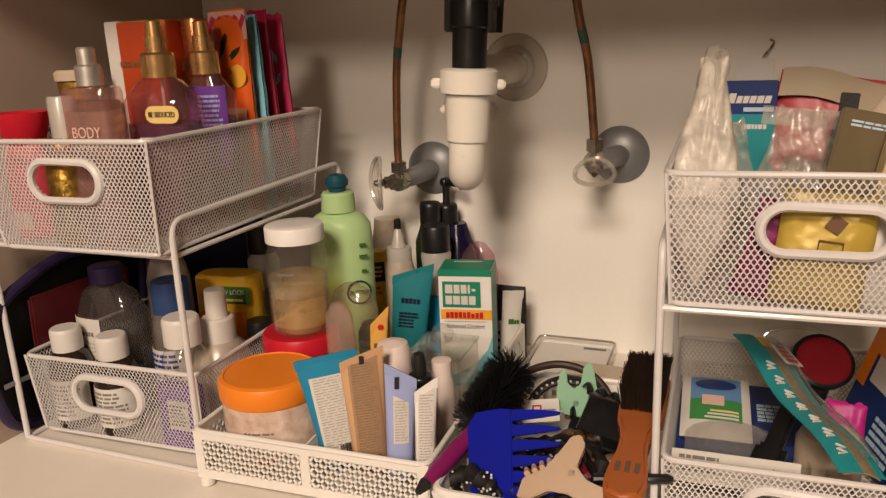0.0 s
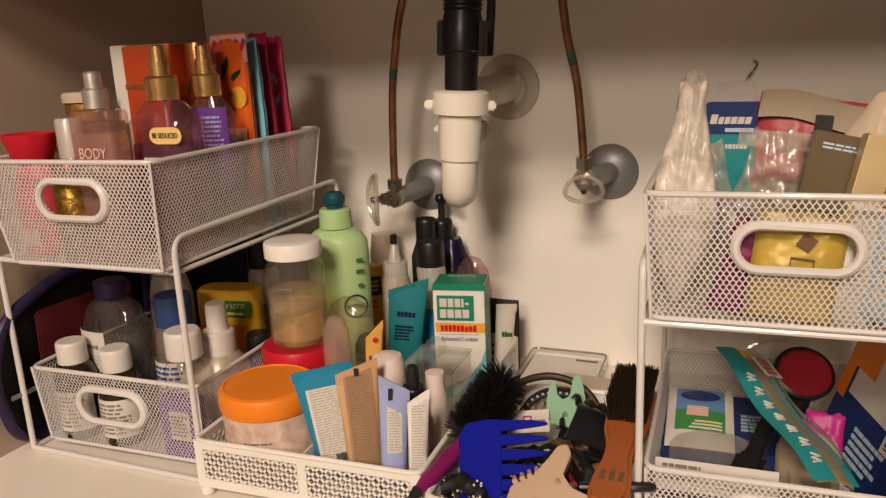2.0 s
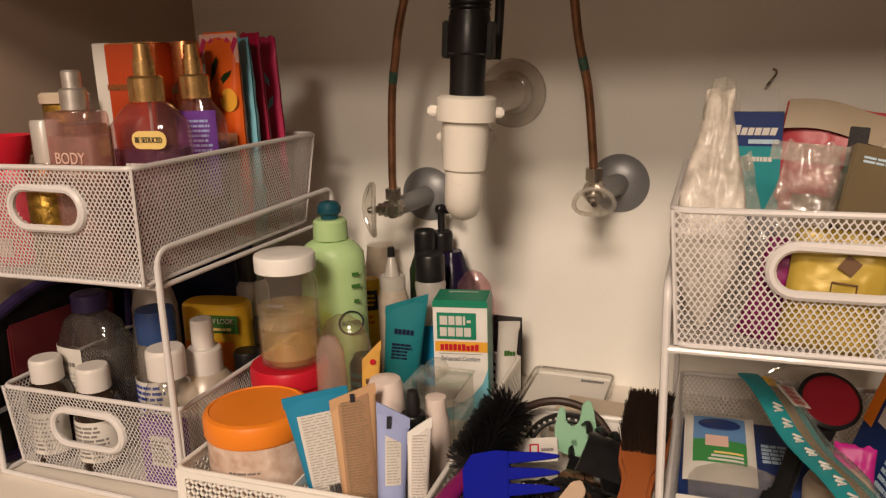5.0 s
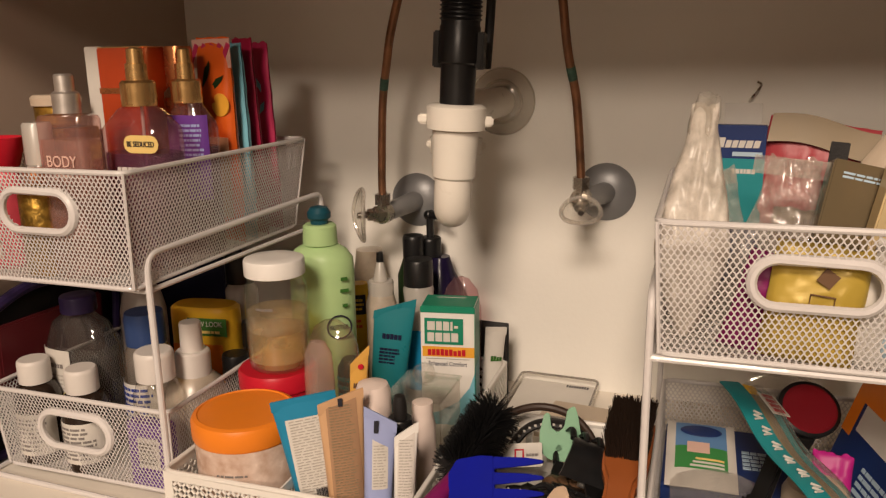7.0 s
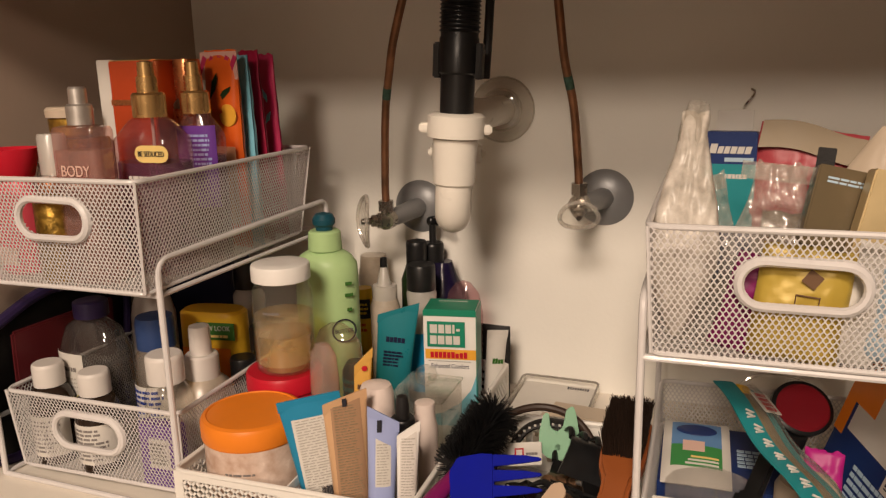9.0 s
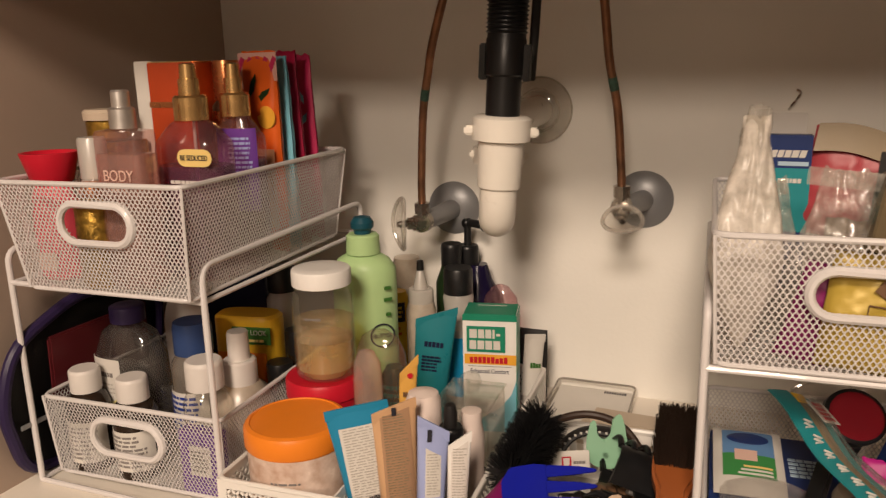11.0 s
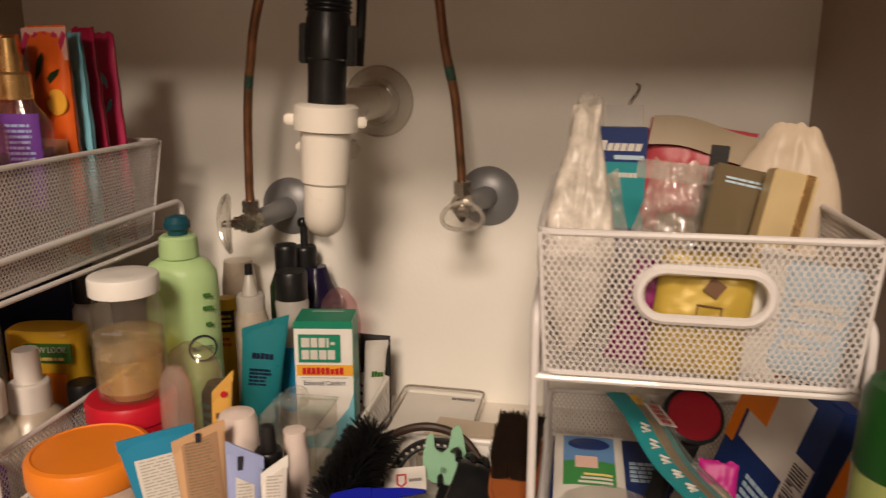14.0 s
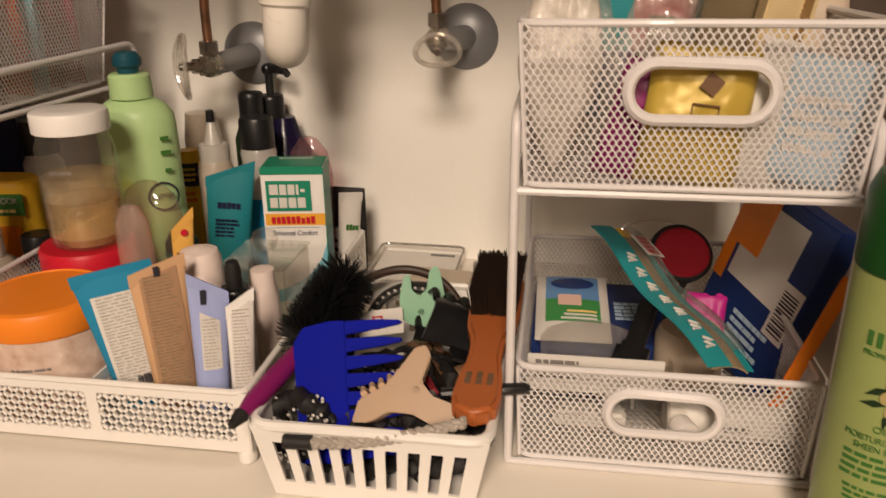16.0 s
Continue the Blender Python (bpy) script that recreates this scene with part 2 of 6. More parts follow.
def lathe(profile, n=40, sx=1.0, sy=1.0, power=2.0, close=True):
    """A body turned round z from (radius, height) pairs; power above 2 squares the plan off."""
    bm = bmesh.new()
    rings = []
    for r, z in profile:
        ring = []
        for k in range(n):
            a = 2 * math.pi * k / n
            c, s = math.cos(a), math.sin(a)
            q = (abs(c) ** power + abs(s) ** power) ** (-1 / power)
            ring.append(bm.verts.new((r * q * c * sx, r * q * s * sy, z)))
        rings.append(ring)
    for lo, hi in zip(rings, rings[1:]):
        for k in range(n):
            bm.faces.new((lo[k], lo[(k + 1) % n], hi[(k + 1) % n], hi[k]))
    if close:
        bm.faces.new(rings[0][::-1])
        bm.faces.new(rings[-1])
    return bm


def tube(points, r, n=8, closed=False, bm=None, flat=1.0):
    """A rod of radius r (one, or one a point) swept along points."""
    pts = [Vector(p) for p in points]
    out = bm or bmesh.new()
    rings, up = [], None
    m = len(pts)
    for i, p in enumerate(pts):
        a = pts[(i - 1) % m] if (closed or i) else p
        b = pts[(i + 1) % m] if (closed or i < m - 1) else p
        d = (b - a).normalized()
        if up is None:
            up = d.orthogonal().normalized()
        up = (up - d * up.dot(d)).normalized()
        side = d.cross(up)
        rr = r[i] if isinstance(r, (list, tuple)) else r
        rings.append([out.verts.new(p + rr * (math.cos(2 * math.pi * k / n) * up + flat * math.sin(2 * math.pi * k / n) * side)) for k in range(n)])
    pairs = list(zip(rings, rings[1:])) + ([(rings[-1], rings[0])] if closed else [])
    for lo, hi in pairs:
        for k in range(n):
            out.faces.new((lo[k], lo[(k + 1) % n], hi[(k + 1) % n], hi[k]))
    if not closed:
        out.faces.new(rings[0][::-1])
        out.faces.new(rings[-1])
    return out


def curve_pts(keys, n=10):
    """A smooth line through keys (Catmull-Rom)."""
    k = [Vector(p) for p in keys]
    k = [k[0] * 2 - k[1]] + k + [k[-1] * 2 - k[-2]]
    out = []
    for i in range(1, len(k) - 2):
        p0, p1, p2, p3 = k[i - 1:i + 3]
        for j in range(n):
            t = j / n
            out.append(0.5 * (2 * p1 + (p2 - p0) * t + (2 * p0 - 5 * p1 + 4 * p2 - p3) * t * t + (3 * p1 - p0 - 3 * p2 + p3) * t ** 3))
    return out + [k[-2]]


def rounded(points, r, n=5):
    """Corner-rounded polyline."""
    p = [Vector(q) for q in points]
    out = [p[0]]
    for a, b, c in zip(p, p[1:], p[2:]):
        u, v = (a - b).normalized(), (c - b).normalized()
        s, e = b + u * min(r, (a - b).length / 2), b + v * min(r, (c - b).length / 2)
        for i in range(n + 1):
            t = i / n
            out.append((1 - t) ** 2 * s + 2 * t * (1 - t) * b + t * t * e)
    return out + [p[-1]]


def grid_sheet(fn, nu, nv, thick=0.0, closed_u=False):
    """A sheet fn(u, v), u and v from 0 to 1, given a thickness along its normals."""
    bm = bmesh.new()
    g = [[bm.verts.new(fn(i / nu, j / nv)) for j in range(nv + 1)] for i in range(nu + 1)]
    for i in range(nu):
        for j in range(nv):
            bm.faces.new((g[i][j], g[i + 1][j], g[i + 1][j + 1], g[i][j + 1]))
    bmesh.ops.remove_doubles(bm, verts=bm.verts[:], dist=1e-6)
    if thick:
        bmesh.ops.recalc_face_normals(bm, faces=bm.faces[:])
        bmesh.ops.solidify(bm, geom=bm.faces[:], thickness=thick)
    return bm


def outline(points, depth, bevel=0.0, seg=2):
    """A flat shape in x and z, with a depth along y (from 0 back)."""
    bm = bmesh.new()
    f = bm.faces.new([bm.verts.new((x, 0, z)) for x, z in points])
    r = bmesh.ops.extrude_face_region(bm, geom=[f])
    bmesh.ops.translate(bm, verts=[v for v in r["geom"] if isinstance(v, bmesh.types.BMVert)], vec=(0, depth, 0))
    bmesh.ops.recalc_face_normals(bm, faces=bm.faces[:])
    if bevel:
        bmesh.ops.bevel(bm, geom=bm.edges[:], offset=bevel, segments=seg, affect="EDGES")
    return bm


def stadium(w, h, n=10):
    r = h / 2
    c = w / 2 - r
    pts = [(c + r * math.sin(math.pi * i / n), r * math.cos(math.pi * i / n)) for i in range(n + 1)]
    return pts + [(-x, -z) for x, z in pts]


def lettering(text, size, parent, m, material, width=None, name="lettering", depth=0.0003, align="CENTER"):
    """Raised letters from the built-in font, as a mesh part in the parent's space (text in x and y, facing z)."""
    cu = bpy.data.curves.new("t", "FONT")
    cu.body, cu.size, cu.extrude, cu.align_x, cu.align_y = text, size, depth, align, "CENTER"
    tmp = bpy.data.objects.new("t", cu)
    scene.collection.objects.link(tmp)
    me = bpy.data.meshes.new_from_object(tmp.evaluated_get(bpy.context.evaluated_depsgraph_get()))
    bpy.data.objects.remove(tmp)
    bpy.data.curves.remove(cu)
    sx = 1.0
    if width and len(me.vertices):
        xs = [v.co.x for v in me.vertices]
        sx = width / max(1e-6, max(xs) - min(xs))
    me.transform(m @ Matrix.Diagonal((sx, 1, 1, 1)))
    me.materials.clear()
    me.materials.append(M[material])
    ob = new(name, me)
    ob.parent = parent
    return ob


FRONT = pose(0, 0, 0, 90, 0, 0)      # letters that face -y


def bars(x0, x1, z0, z1, rows, y, seed=0, fill=0.55, curve=None, gaps=3):
    """Rows of short raised bars: small print that cannot be read."""
    rnd = random.Random(seed)
    bm = bmesh.new()
    h = (z1 - z0) / rows
    for i in range(rows):
        z = z1 - (i + 0.5) * h
        x = x0
        end = x1 - (x1 - x0) * rnd.uniform(0, 0.25)
        while x < end:
            w = min((x1 - x0) * rnd.uniform(0.08, 0.3), end - x)
            ya = curve(x + w / 2) if curve else y
            box(x, x + w, ya - 0.0003, ya + 0.0006, z - h * fill / 2, z + h * fill / 2, bm=bm)
            x += w + (x1 - x0) * 0.03
    return bm


# ---- the cabinet ----
XL, XR, YB, YF, ZT = -0.637, 0.346, 1.031, 0.50, 0.66
tagged(link("floor", box(XL - 0.07, XR + 0.02, YF, YB + 0.02, -0.018, 0.0, 0.001), "shelf_melamine"), "cream melamine cabinet floor, lightly scuffed", "floor", kind="structure")
tagged(link("wall_back", box(XL - 0.02, XR + 0.02, YB, YB + 0.02, 0.0, ZT + 0.02), "wall_paint"), "off-white painted back wall of the cabinet", "wall", kind="structure")
# sides, top and rail carry the shade in their darkened base colour
tagged(link("wall_left", moved(box(-0.018, 0, YF - YB, 0, 0.0, ZT), pose(XL, YB, 0, 0, 0, -3.4)), "side_melamine"), "melamine cabinet side, toned down to beige to stand for shade", "wall", kind="structure")
tagged(link("wall_right", box(XR, XR + 0.018, YF, YB, 0.0, ZT), "side_melamine"), "melamine cabinet side, toned down to beige to stand for shade", "wall", kind="structure")
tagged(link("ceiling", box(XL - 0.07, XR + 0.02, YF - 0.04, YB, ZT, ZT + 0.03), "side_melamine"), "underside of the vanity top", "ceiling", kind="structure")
tagged(link("trim_front_rail", box(XL - 0.03, XR + 0.03, YF - 0.02, YF, 0.60, ZT - 0.001, 0.002), "side_melamine"), "face-frame rail over the cabinet opening, in the same shade-toned beige", "trim", kind="structure")
# the room behind the viewer
R = (-1.6, 2.4, -4.0, YF - 0.05, -0.12, 2.0)
tagged(link("floor_room", box(R[0], R[1], R[2], YF, -0.14, -0.12), "room_tile"), "bathroom floor", "floor", kind="structure")
tagged(link("ceiling_room", box(R[0], R[1], R[2], 1.05, 2.0, 2.03), "room_paint"), "bathroom ceiling", "ceiling", kind="structure")
tagged(link("wall_room_south", box(R[0], R[1], R[2] - 0.03, R[2], -0.12, 2.0), "room_paint"), "painted bathroom wall", "wall", kind="structure")
tagged(link("wall_room_west", box(R[0] - 0.03, R[0], R[2], 1.05, -0.12, 2.0), "room_paint"), "painted bathroom wall", "wall", kind="structure")
tagged(link("wall_room_east", box(R[1], R[1] + 0.03, R[2], 1.05, -0.12, 2.0), "room_paint"), "painted bathroom wall", "wall", kind="structure")
tagged(link("wall_room_north", box(R[0], R[1], 1.052, 1.08, -0.12, 2.0), "room_paint"), "painted bathroom wall", "wall", kind="structure")


# ---- wire racks with sliding mesh baskets ----
def lattice(q, pitch, row, w=0.0011, t=0.0007, hole=None, bonds=True):
    """Expanded-metal mesh over the four-sided panel q (four corners, round): slanting strands that meet at short bonds."""
    a, b, c, d = [Vector(p) for p in q]
    width, height = ((b - a).length + (c - d).length) / 2, ((d - a).length + (c - b).length) / 2
    nu, nv = max(2, round(width / pitch)), max(2, round(height / row))
    normal = (b - a).cross(d - a).normalized()
    verts, faces = [], []

    def at(u, v):
        return a * (1 - u) * (1 - v) + b * u * (1 - v) + c * u * v + d * (1 - u) * v

    def strand(p, s, wide):
        dr = (s - p).normalized()
        side = normal.cross(dr) * wide / 2
        n0 = normal * t / 2
        k = len(verts)
        for e in (p, s):
            verts.extend((e - side - n0, e + side - n0, e + side + n0, e - side + n0))
        faces.extend(((k, k + 1, k + 5, k + 4), (k + 1, k + 2, k + 6, k + 5), (k + 2, k + 3, k + 7, k + 6), (k + 3, k, k + 4, k + 7)))

    bond = 0.16 / nv if bonds else 0.0
    for j in range(nv):
        for i in range(nu):
            u0, u1, um = i / nu, (i + 1) / nu, (i + 0.5) / nu
            v0, v1 = j / nv, (j + 1) / nv
            base, tip = (u0, u1) if j % 2 == 0 else (um, um)
            if j % 2 == 0:
                segs = (((um, v0), (u0, v1)), ((um, v0), (u1, v1)))
            else:
                segs = (((u0, v0), (um, v1)), ((u1, v0), (um, v1)))
            for (ua, va), (ub, vb) in segs:
                if hole and hole((ua + ub) / 2, (va + vb) / 2):
                    continue
                strand(at(ua, min(1, va + bond)), at(ub, max(0, vb - bond)), w)
            uj = um if j % 2 == 0 else u0
            if bonds and not (hole and hole(uj, v0)):
                strand(at(uj, max(0, v0 - bond * 1.1)), at(uj, min(1, v0 + bond * 1.1)), w * 1.7)
    bm = bmesh.new()
    me = bpy.data.meshes.new("tmp")
    me.from_pydata([tuple(v) for v in verts], [], faces)
    bm.from_mesh(me)
    bpy.data.meshes.remove(me)
    return bm


def ring(pts, r, n=8):
    return tube(pts, r, n, closed=True)


def mesh_basket(label, x0, x1, y0, y1, z0, z1, handle=(0.5, 0.62, 0.085, 0.034), flare=0.006, strand=0.0009):
    """A basket of expanded metal on a wire rim, with an oval grip in its front."""
    t = thing("mesh_basket", label, "basket", ((x0 + x1) / 2, (y0 + y1) / 2, z0), group="mesh baskets")
    hx, hy, h = (x1 - x0) / 2, (y1 - y0) / 2, z1 - z0
    bx, by = hx - flare, hy - flare
    lo = [(-bx, -by, 0.003), (bx, -by, 0.003), (bx, by, 0.003), (-bx, by, 0.003)]
    hi = [(-hx, -hy, h), (hx, -hy, h), (hx, hy, h), (-hx, hy, h)]
    fu, fv, gw, gh = handle

    def inside(u, v):
        dx, dz = (u - fu) * 2 * hx, (v - fv) * h
        c = gw / 2 - gh / 2
        ex = max(0, abs(dx) - c)
        return math.hypot(ex, dz) < gh / 2 + 0.001

    P, Rw = 0.0047, 0.0037
    part("front_mesh", lattice((lo[0], lo[1], hi[1], hi[0]), P, Rw, strand, hole=inside), "white_wire", t, smooth=None)
    part("back_mesh", lattice((lo[2], lo[3], hi[3], hi[2]), P, Rw, strand), "white_wire", t, smooth=None)
    part("side_mesh", lattice((lo[1], lo[2], hi[2], hi[1]), P, Rw, strand), "white_wire", t, smooth=None)
    part("side_mesh", lattice((lo[3], lo[0], hi[0], hi[3]), P, Rw, strand), "white_wire", t, smooth=None)
    part("bottom_mesh", lattice((lo[3], lo[2], lo[1], lo[0]), P * 1.3, Rw * 1.6), "white_wire", t, smooth=None)
    part("rim", ring(rounded([((hi[0][0] + hi[1][0]) / 2, -hy, h)] + hi[1:] + [hi[0], ((hi[0][0] + hi[1][0]) / 2, -hy, h)], 0.012)[:-1], 0.0026), "white_wire", t)
    part("base_wire", ring(rounded([(0, -by, 0.003)] + lo[1:] + [lo[0], (0, -by, 0.003)], 0.01)[:-1], 0.0022), "white_wire", t)
    for a, b in zip(lo, hi):
        part("corner_wire", tube([a, b], 0.0016, 6), "white_wire", t)
    y_at = -by + (-hy + by) * fv
    grip = [((fu - 0.5) * 2 * hx + x, y_at - 0.001, h * fv + z) for x, z in stadium(gw + 0.004, gh + 0.004)]
    part("grip", tube(grip, 0.0047, 8, closed=True, flat=0.8), "white_wire", t, "thick white oval grip")
    return t


def wire_rack(label, x0, x1, y0, y1, tier, rail):
    """Two side frames of bent wire, joined by bars, that carry a basket on the floor and one on the tier."""
    t = thing("wire_rack", label, "rack", ((x0 + x1) / 2, (y0 + y1) / 2, 0), group="wire racks")
    hx, hy = (x1 - x0) / 2, (y1 - y0) / 2
    r = 0.0033
    for s in (-1, 1):
        part("side_frame", tube(rounded([(s * hx, -hy, r), (s * hx, -hy, rail), (s * hx, hy, rail + 0.006), (s * hx, hy, r)], 0.016), r, 10), "white_wire", t)
        part("base_rail", tube([(s * hx, -hy, r), (s * hx, hy, r)], r * 0.9, 8), "white_wire", t)
        part("tier_rail", tube([(s * (hx - 0.002), -hy, tier), (s * (hx - 0.002), hy, tier)], r * 0.85, 8), "white_wire", t)
    for y in (-hy, hy):
        part("cross_bar", tube([(-hx, y, tier), (hx, y, tier)], r * 0.9, 8), "white_wire", t)
        part("cross_bar", tube([(-hx, y, r), (hx, y, r)], r * 0.9, 8), "white_wire", t)
    return t


left_rack = wire_rack("white wire rack standing along the cabinet side", -0.634, -0.3835, 0.606, 0.935, 0.2365, 0.272)
left_rack.rotation_euler.z = radians(-2.0)
right_rack = wire_rack("white wire rack standing on the cabinet floor", 0.064, 0.286, 0.612, 0.92, 0.2180, 0.268)
LU = mesh_basket("white mesh basket crammed with sprays and pouches", -0.597, -0.379, 0.572, 0.897, 0.240, 0.352, (0.525, 0.66, 0.080, 0.034), 0.013)
LL = mesh_basket("white mesh basket full of capped bottles", -0.629, -0.397, 0.618, 0.93, 0.008, 0.104, (0.47, 0.60, 0.088, 0.036), strand=0.0006)
RU = mesh_basket("white mesh basket heaped with sachets and bags", 0.0655, 0.283, 0.603, 0.89, 0.2205, 0.3265, (0.507, 0.62, 0.083, 0.031))
RL = mesh_basket("white mesh basket with packets and brushes", 0.070, 0.281, 0.611, 0.89, 0.005, 0.086, (0.500, 0.60, 0.076, 0.029), 0.003)


def perforated_tray(label, x0, x1, y0, y1, z0, h):
    """A low plastic tray: solid rim and floor, walls pierced by rows of slanting holes, four feet, a divider."""
    t = thing("perforated_tray", label, "tray", ((x0 + x1) / 2, (y0 + y1) / 2, 0))
    hx, hy = (x1 - x0) / 2, (y1 - y0) / 2

    def wall(a, b):
        a, b = Vector(a), Vector(b)
        ln = (b - a).length
        half = ln / 2
        out = bmesh.new()
        e = (b - a) / ln
        p0, p1 = a + e * 0.010, b - e * 0.010
        mid0, mid1 = a + e * (half - 0.005), a + e * (half + 0.005)
        up = Vector((0, 0, 1))
        za, zb = z0 + 0.010, z0 + h - 0.009
        for s, q in ((p0, mid0), (mid1, p1)):
            l = lattice((s + up * za, q + up * za, q + up * zb, s + up * zb), 0.0098, 0.0060, w=0.0025, t=0.0018, bonds=False)
            join(out, l)
        nrm = e.cross(up) * 0.0009

        def strip(s, q, zl, zh):
            vs = []
            for p in (s, q):
                for z in (zl, zh):
                    for k in (-1, 1):
                        vs.append(out.verts.new(p + up * z + nrm * k))
            for f in ((0, 1, 3, 2), (4, 6, 7, 5), (0, 2, 6, 4), (1, 5, 7, 3), (0, 4, 5, 1), (2, 3, 7, 6)):
                out.faces.new([vs[i] for i in f])
        strip(a, b, z0, za)
        strip(a, b, zb, z0 + h)
        for s, q in ((a, p0), (mid0, mid1), (p1, b)):
            strip(s, q, za, zb)
        return out

    c = [(-hx, -hy, 0), (hx, -hy, 0), (hx, hy, 0), (-hx, hy, 0)]
    for i in range(4):
        part("wall_panel", wall(c[i], c[(i + 1) % 4]), "white_plastic", t, smooth=None)
    part("divider", wall((0, -hy + 0.002, 0), (0, hy - 0.002, 0)), "white_plastic", t, smooth=None)
    part("base", box(-hx, hx, -hy, hy, z0, z0 + 0.002), "white_plastic", t)
    part("rim", ring(rounded([(0, -hy, z0 + h)] + [(x, y, z0 + h) for x, y, _ in c[1:]] + [(-hx, -hy, z0 + h), (0, -hy, z0 + h)], 0.012)[:-1], 0.0026), "white_plastic", t)
    for x, y, _ in c:
        part("foot", moved(lathe([(0.004, 0), (0.007, 0.002), (0.0075, z0 * 0.6), (0.006, z0 + 0.001)], 16), pose(x * 0.955, y * 0.97, 0)), "white_plastic", t)
    return t


tray = perforated_tray("white pierced plastic tray on small feet, packed full", -0.379, -0.129, 0.582, 0.945, 0.012, 0.052)


# ---- plumbing ----
def disc_plate(r, t=0.006):
    """A shallow domed wall plate that faces -y."""
    return moved(lathe([(r, 0), (r, 0.0015), (r * 0.8, t), (r * 0.35, t * 1.6)], 40), pose(0, 0, 0, 90, 0, 0))


def drain():
    t = thing("sink_drain", "black drain tailpiece in a white plastic P-trap", "drain pipe", (-0.1525, 0.79, 0.27), (0, 3.4, 0))
    black = part("tailpiece", lathe([(0.0175, 0.10), (0.018, 0.170), (0.0205, 0.172), (0.0205, 0.206), (0.0195, 0.208), (0.0195, 0.40)], 32), "black_plastic", t)
    th = bmesh.new()
    for i in range(26):
        join(th, moved(lathe([(0.0195, 0), (0.0215, 0.0015), (0.0195, 0.003)], 28), pose(0, 0, 0.212 + i * 0.0042)))
    part("thread", th, "black_plastic", black)
    for s in (-1, 1):
        part("lug", box(s * 0.0225 - 0.004, s * 0.0225 + 0.004, -0.006, 0.006, 0.166, 0.202, 0.0015), "black_plastic", black)
    part("pivot_rod", tube(curve_pts([(0.014, 0.034, 0.36), (0.020, 0.036, 0.30), (0.020, 0.037, 0.22), (0.019, 0.037, 0.166)]), 0.0048, 10), "black_soft", t, "black pop-up linkage")
    AIM = pose(0, 0, 0, 0, 0, 16)     # the trap runs back and to one side
    nut = part("slip_nut", lathe([(0.0215, 0.104), (0.030, 0.106), (0.0305, 0.128), (0.026, 0.131), (0.018, 0.131)], 40), "white_pvc", t)
    for s in (-1, 1):
        part("wing", moved(box(s * 0.033 - 0.006, s * 0.033 + 0.005, -0.006, 0.006, 0.110, 0.120, 0.002), AIM), "white_pvc", nut)
    part("trap_sleeve", lathe([(0.0205, 0.055), (0.0225, 0.057), (0.0238, 0.104), (0.021, 0.106)], 36), "white_pvc", t)
    bend = [(0, 0, 0.058), (0, 0, 0.035), (0, 0.008, 0.021), (0, 0.035, 0.019), (0, 0.060, 0.034), (0, 0.068, 0.06), (0, 0.068, 0.085)]
    part("trap_bend", moved(tube(curve_pts(bend, 8), 0.0195, 24), AIM), "white_pvc", t)
    nut2 = part("slip_nut", moved(lathe([(0.021, 0.07), (0.029, 0.072), (0.029, 0.09), (0.022, 0.093)], 36), AIM @ pose(0, 0.068, 0)), "white_pvc", t)
    for s in (-1, 1):
        part("wing", moved(box(s * 0.028 - 0.005, s * 0.028 + 0.005, 0.062, 0.074, 0.077, 0.086, 0.002), AIM), "white_pvc", nut2)
    part("trap_arm", tube(curve_pts([(-0.0187, 0.0654, 0.09), (-0.020, 0.074, 0.112), (-0.018, 0.10, 0.121), (-0.011, 0.16, 0.121), (-0.012, 0.235, 0.121)], 8), 0.019, 20), "white_pvc", t)
    fl = part("wall_flange", moved(disc_plate(0.043, 0.009), pose(-0.012, 0.2405, 0.121)), "clear_flange", t, "clear plastic wall flange")
    part("flange_ring", moved(ring([(0.043 * math.cos(a), -0.001, 0.043 * math.sin(a)) for a in np.linspace(0, 2 * math.pi, 40, endpoint=False)], 0.0013, 6), pose(-0.012, 0.2405, 0.121)), "clear_flange", fl)
    part("flange_ring", moved(ring([(0.027 * math.cos(a), -0.008, 0.027 * math.sin(a)) for a in np.linspace(0, 2 * math.pi, 40, endpoint=False)], 0.0022, 6), pose(-0.012, 0.2405, 0.121)), "clear_flange", fl)
    return t


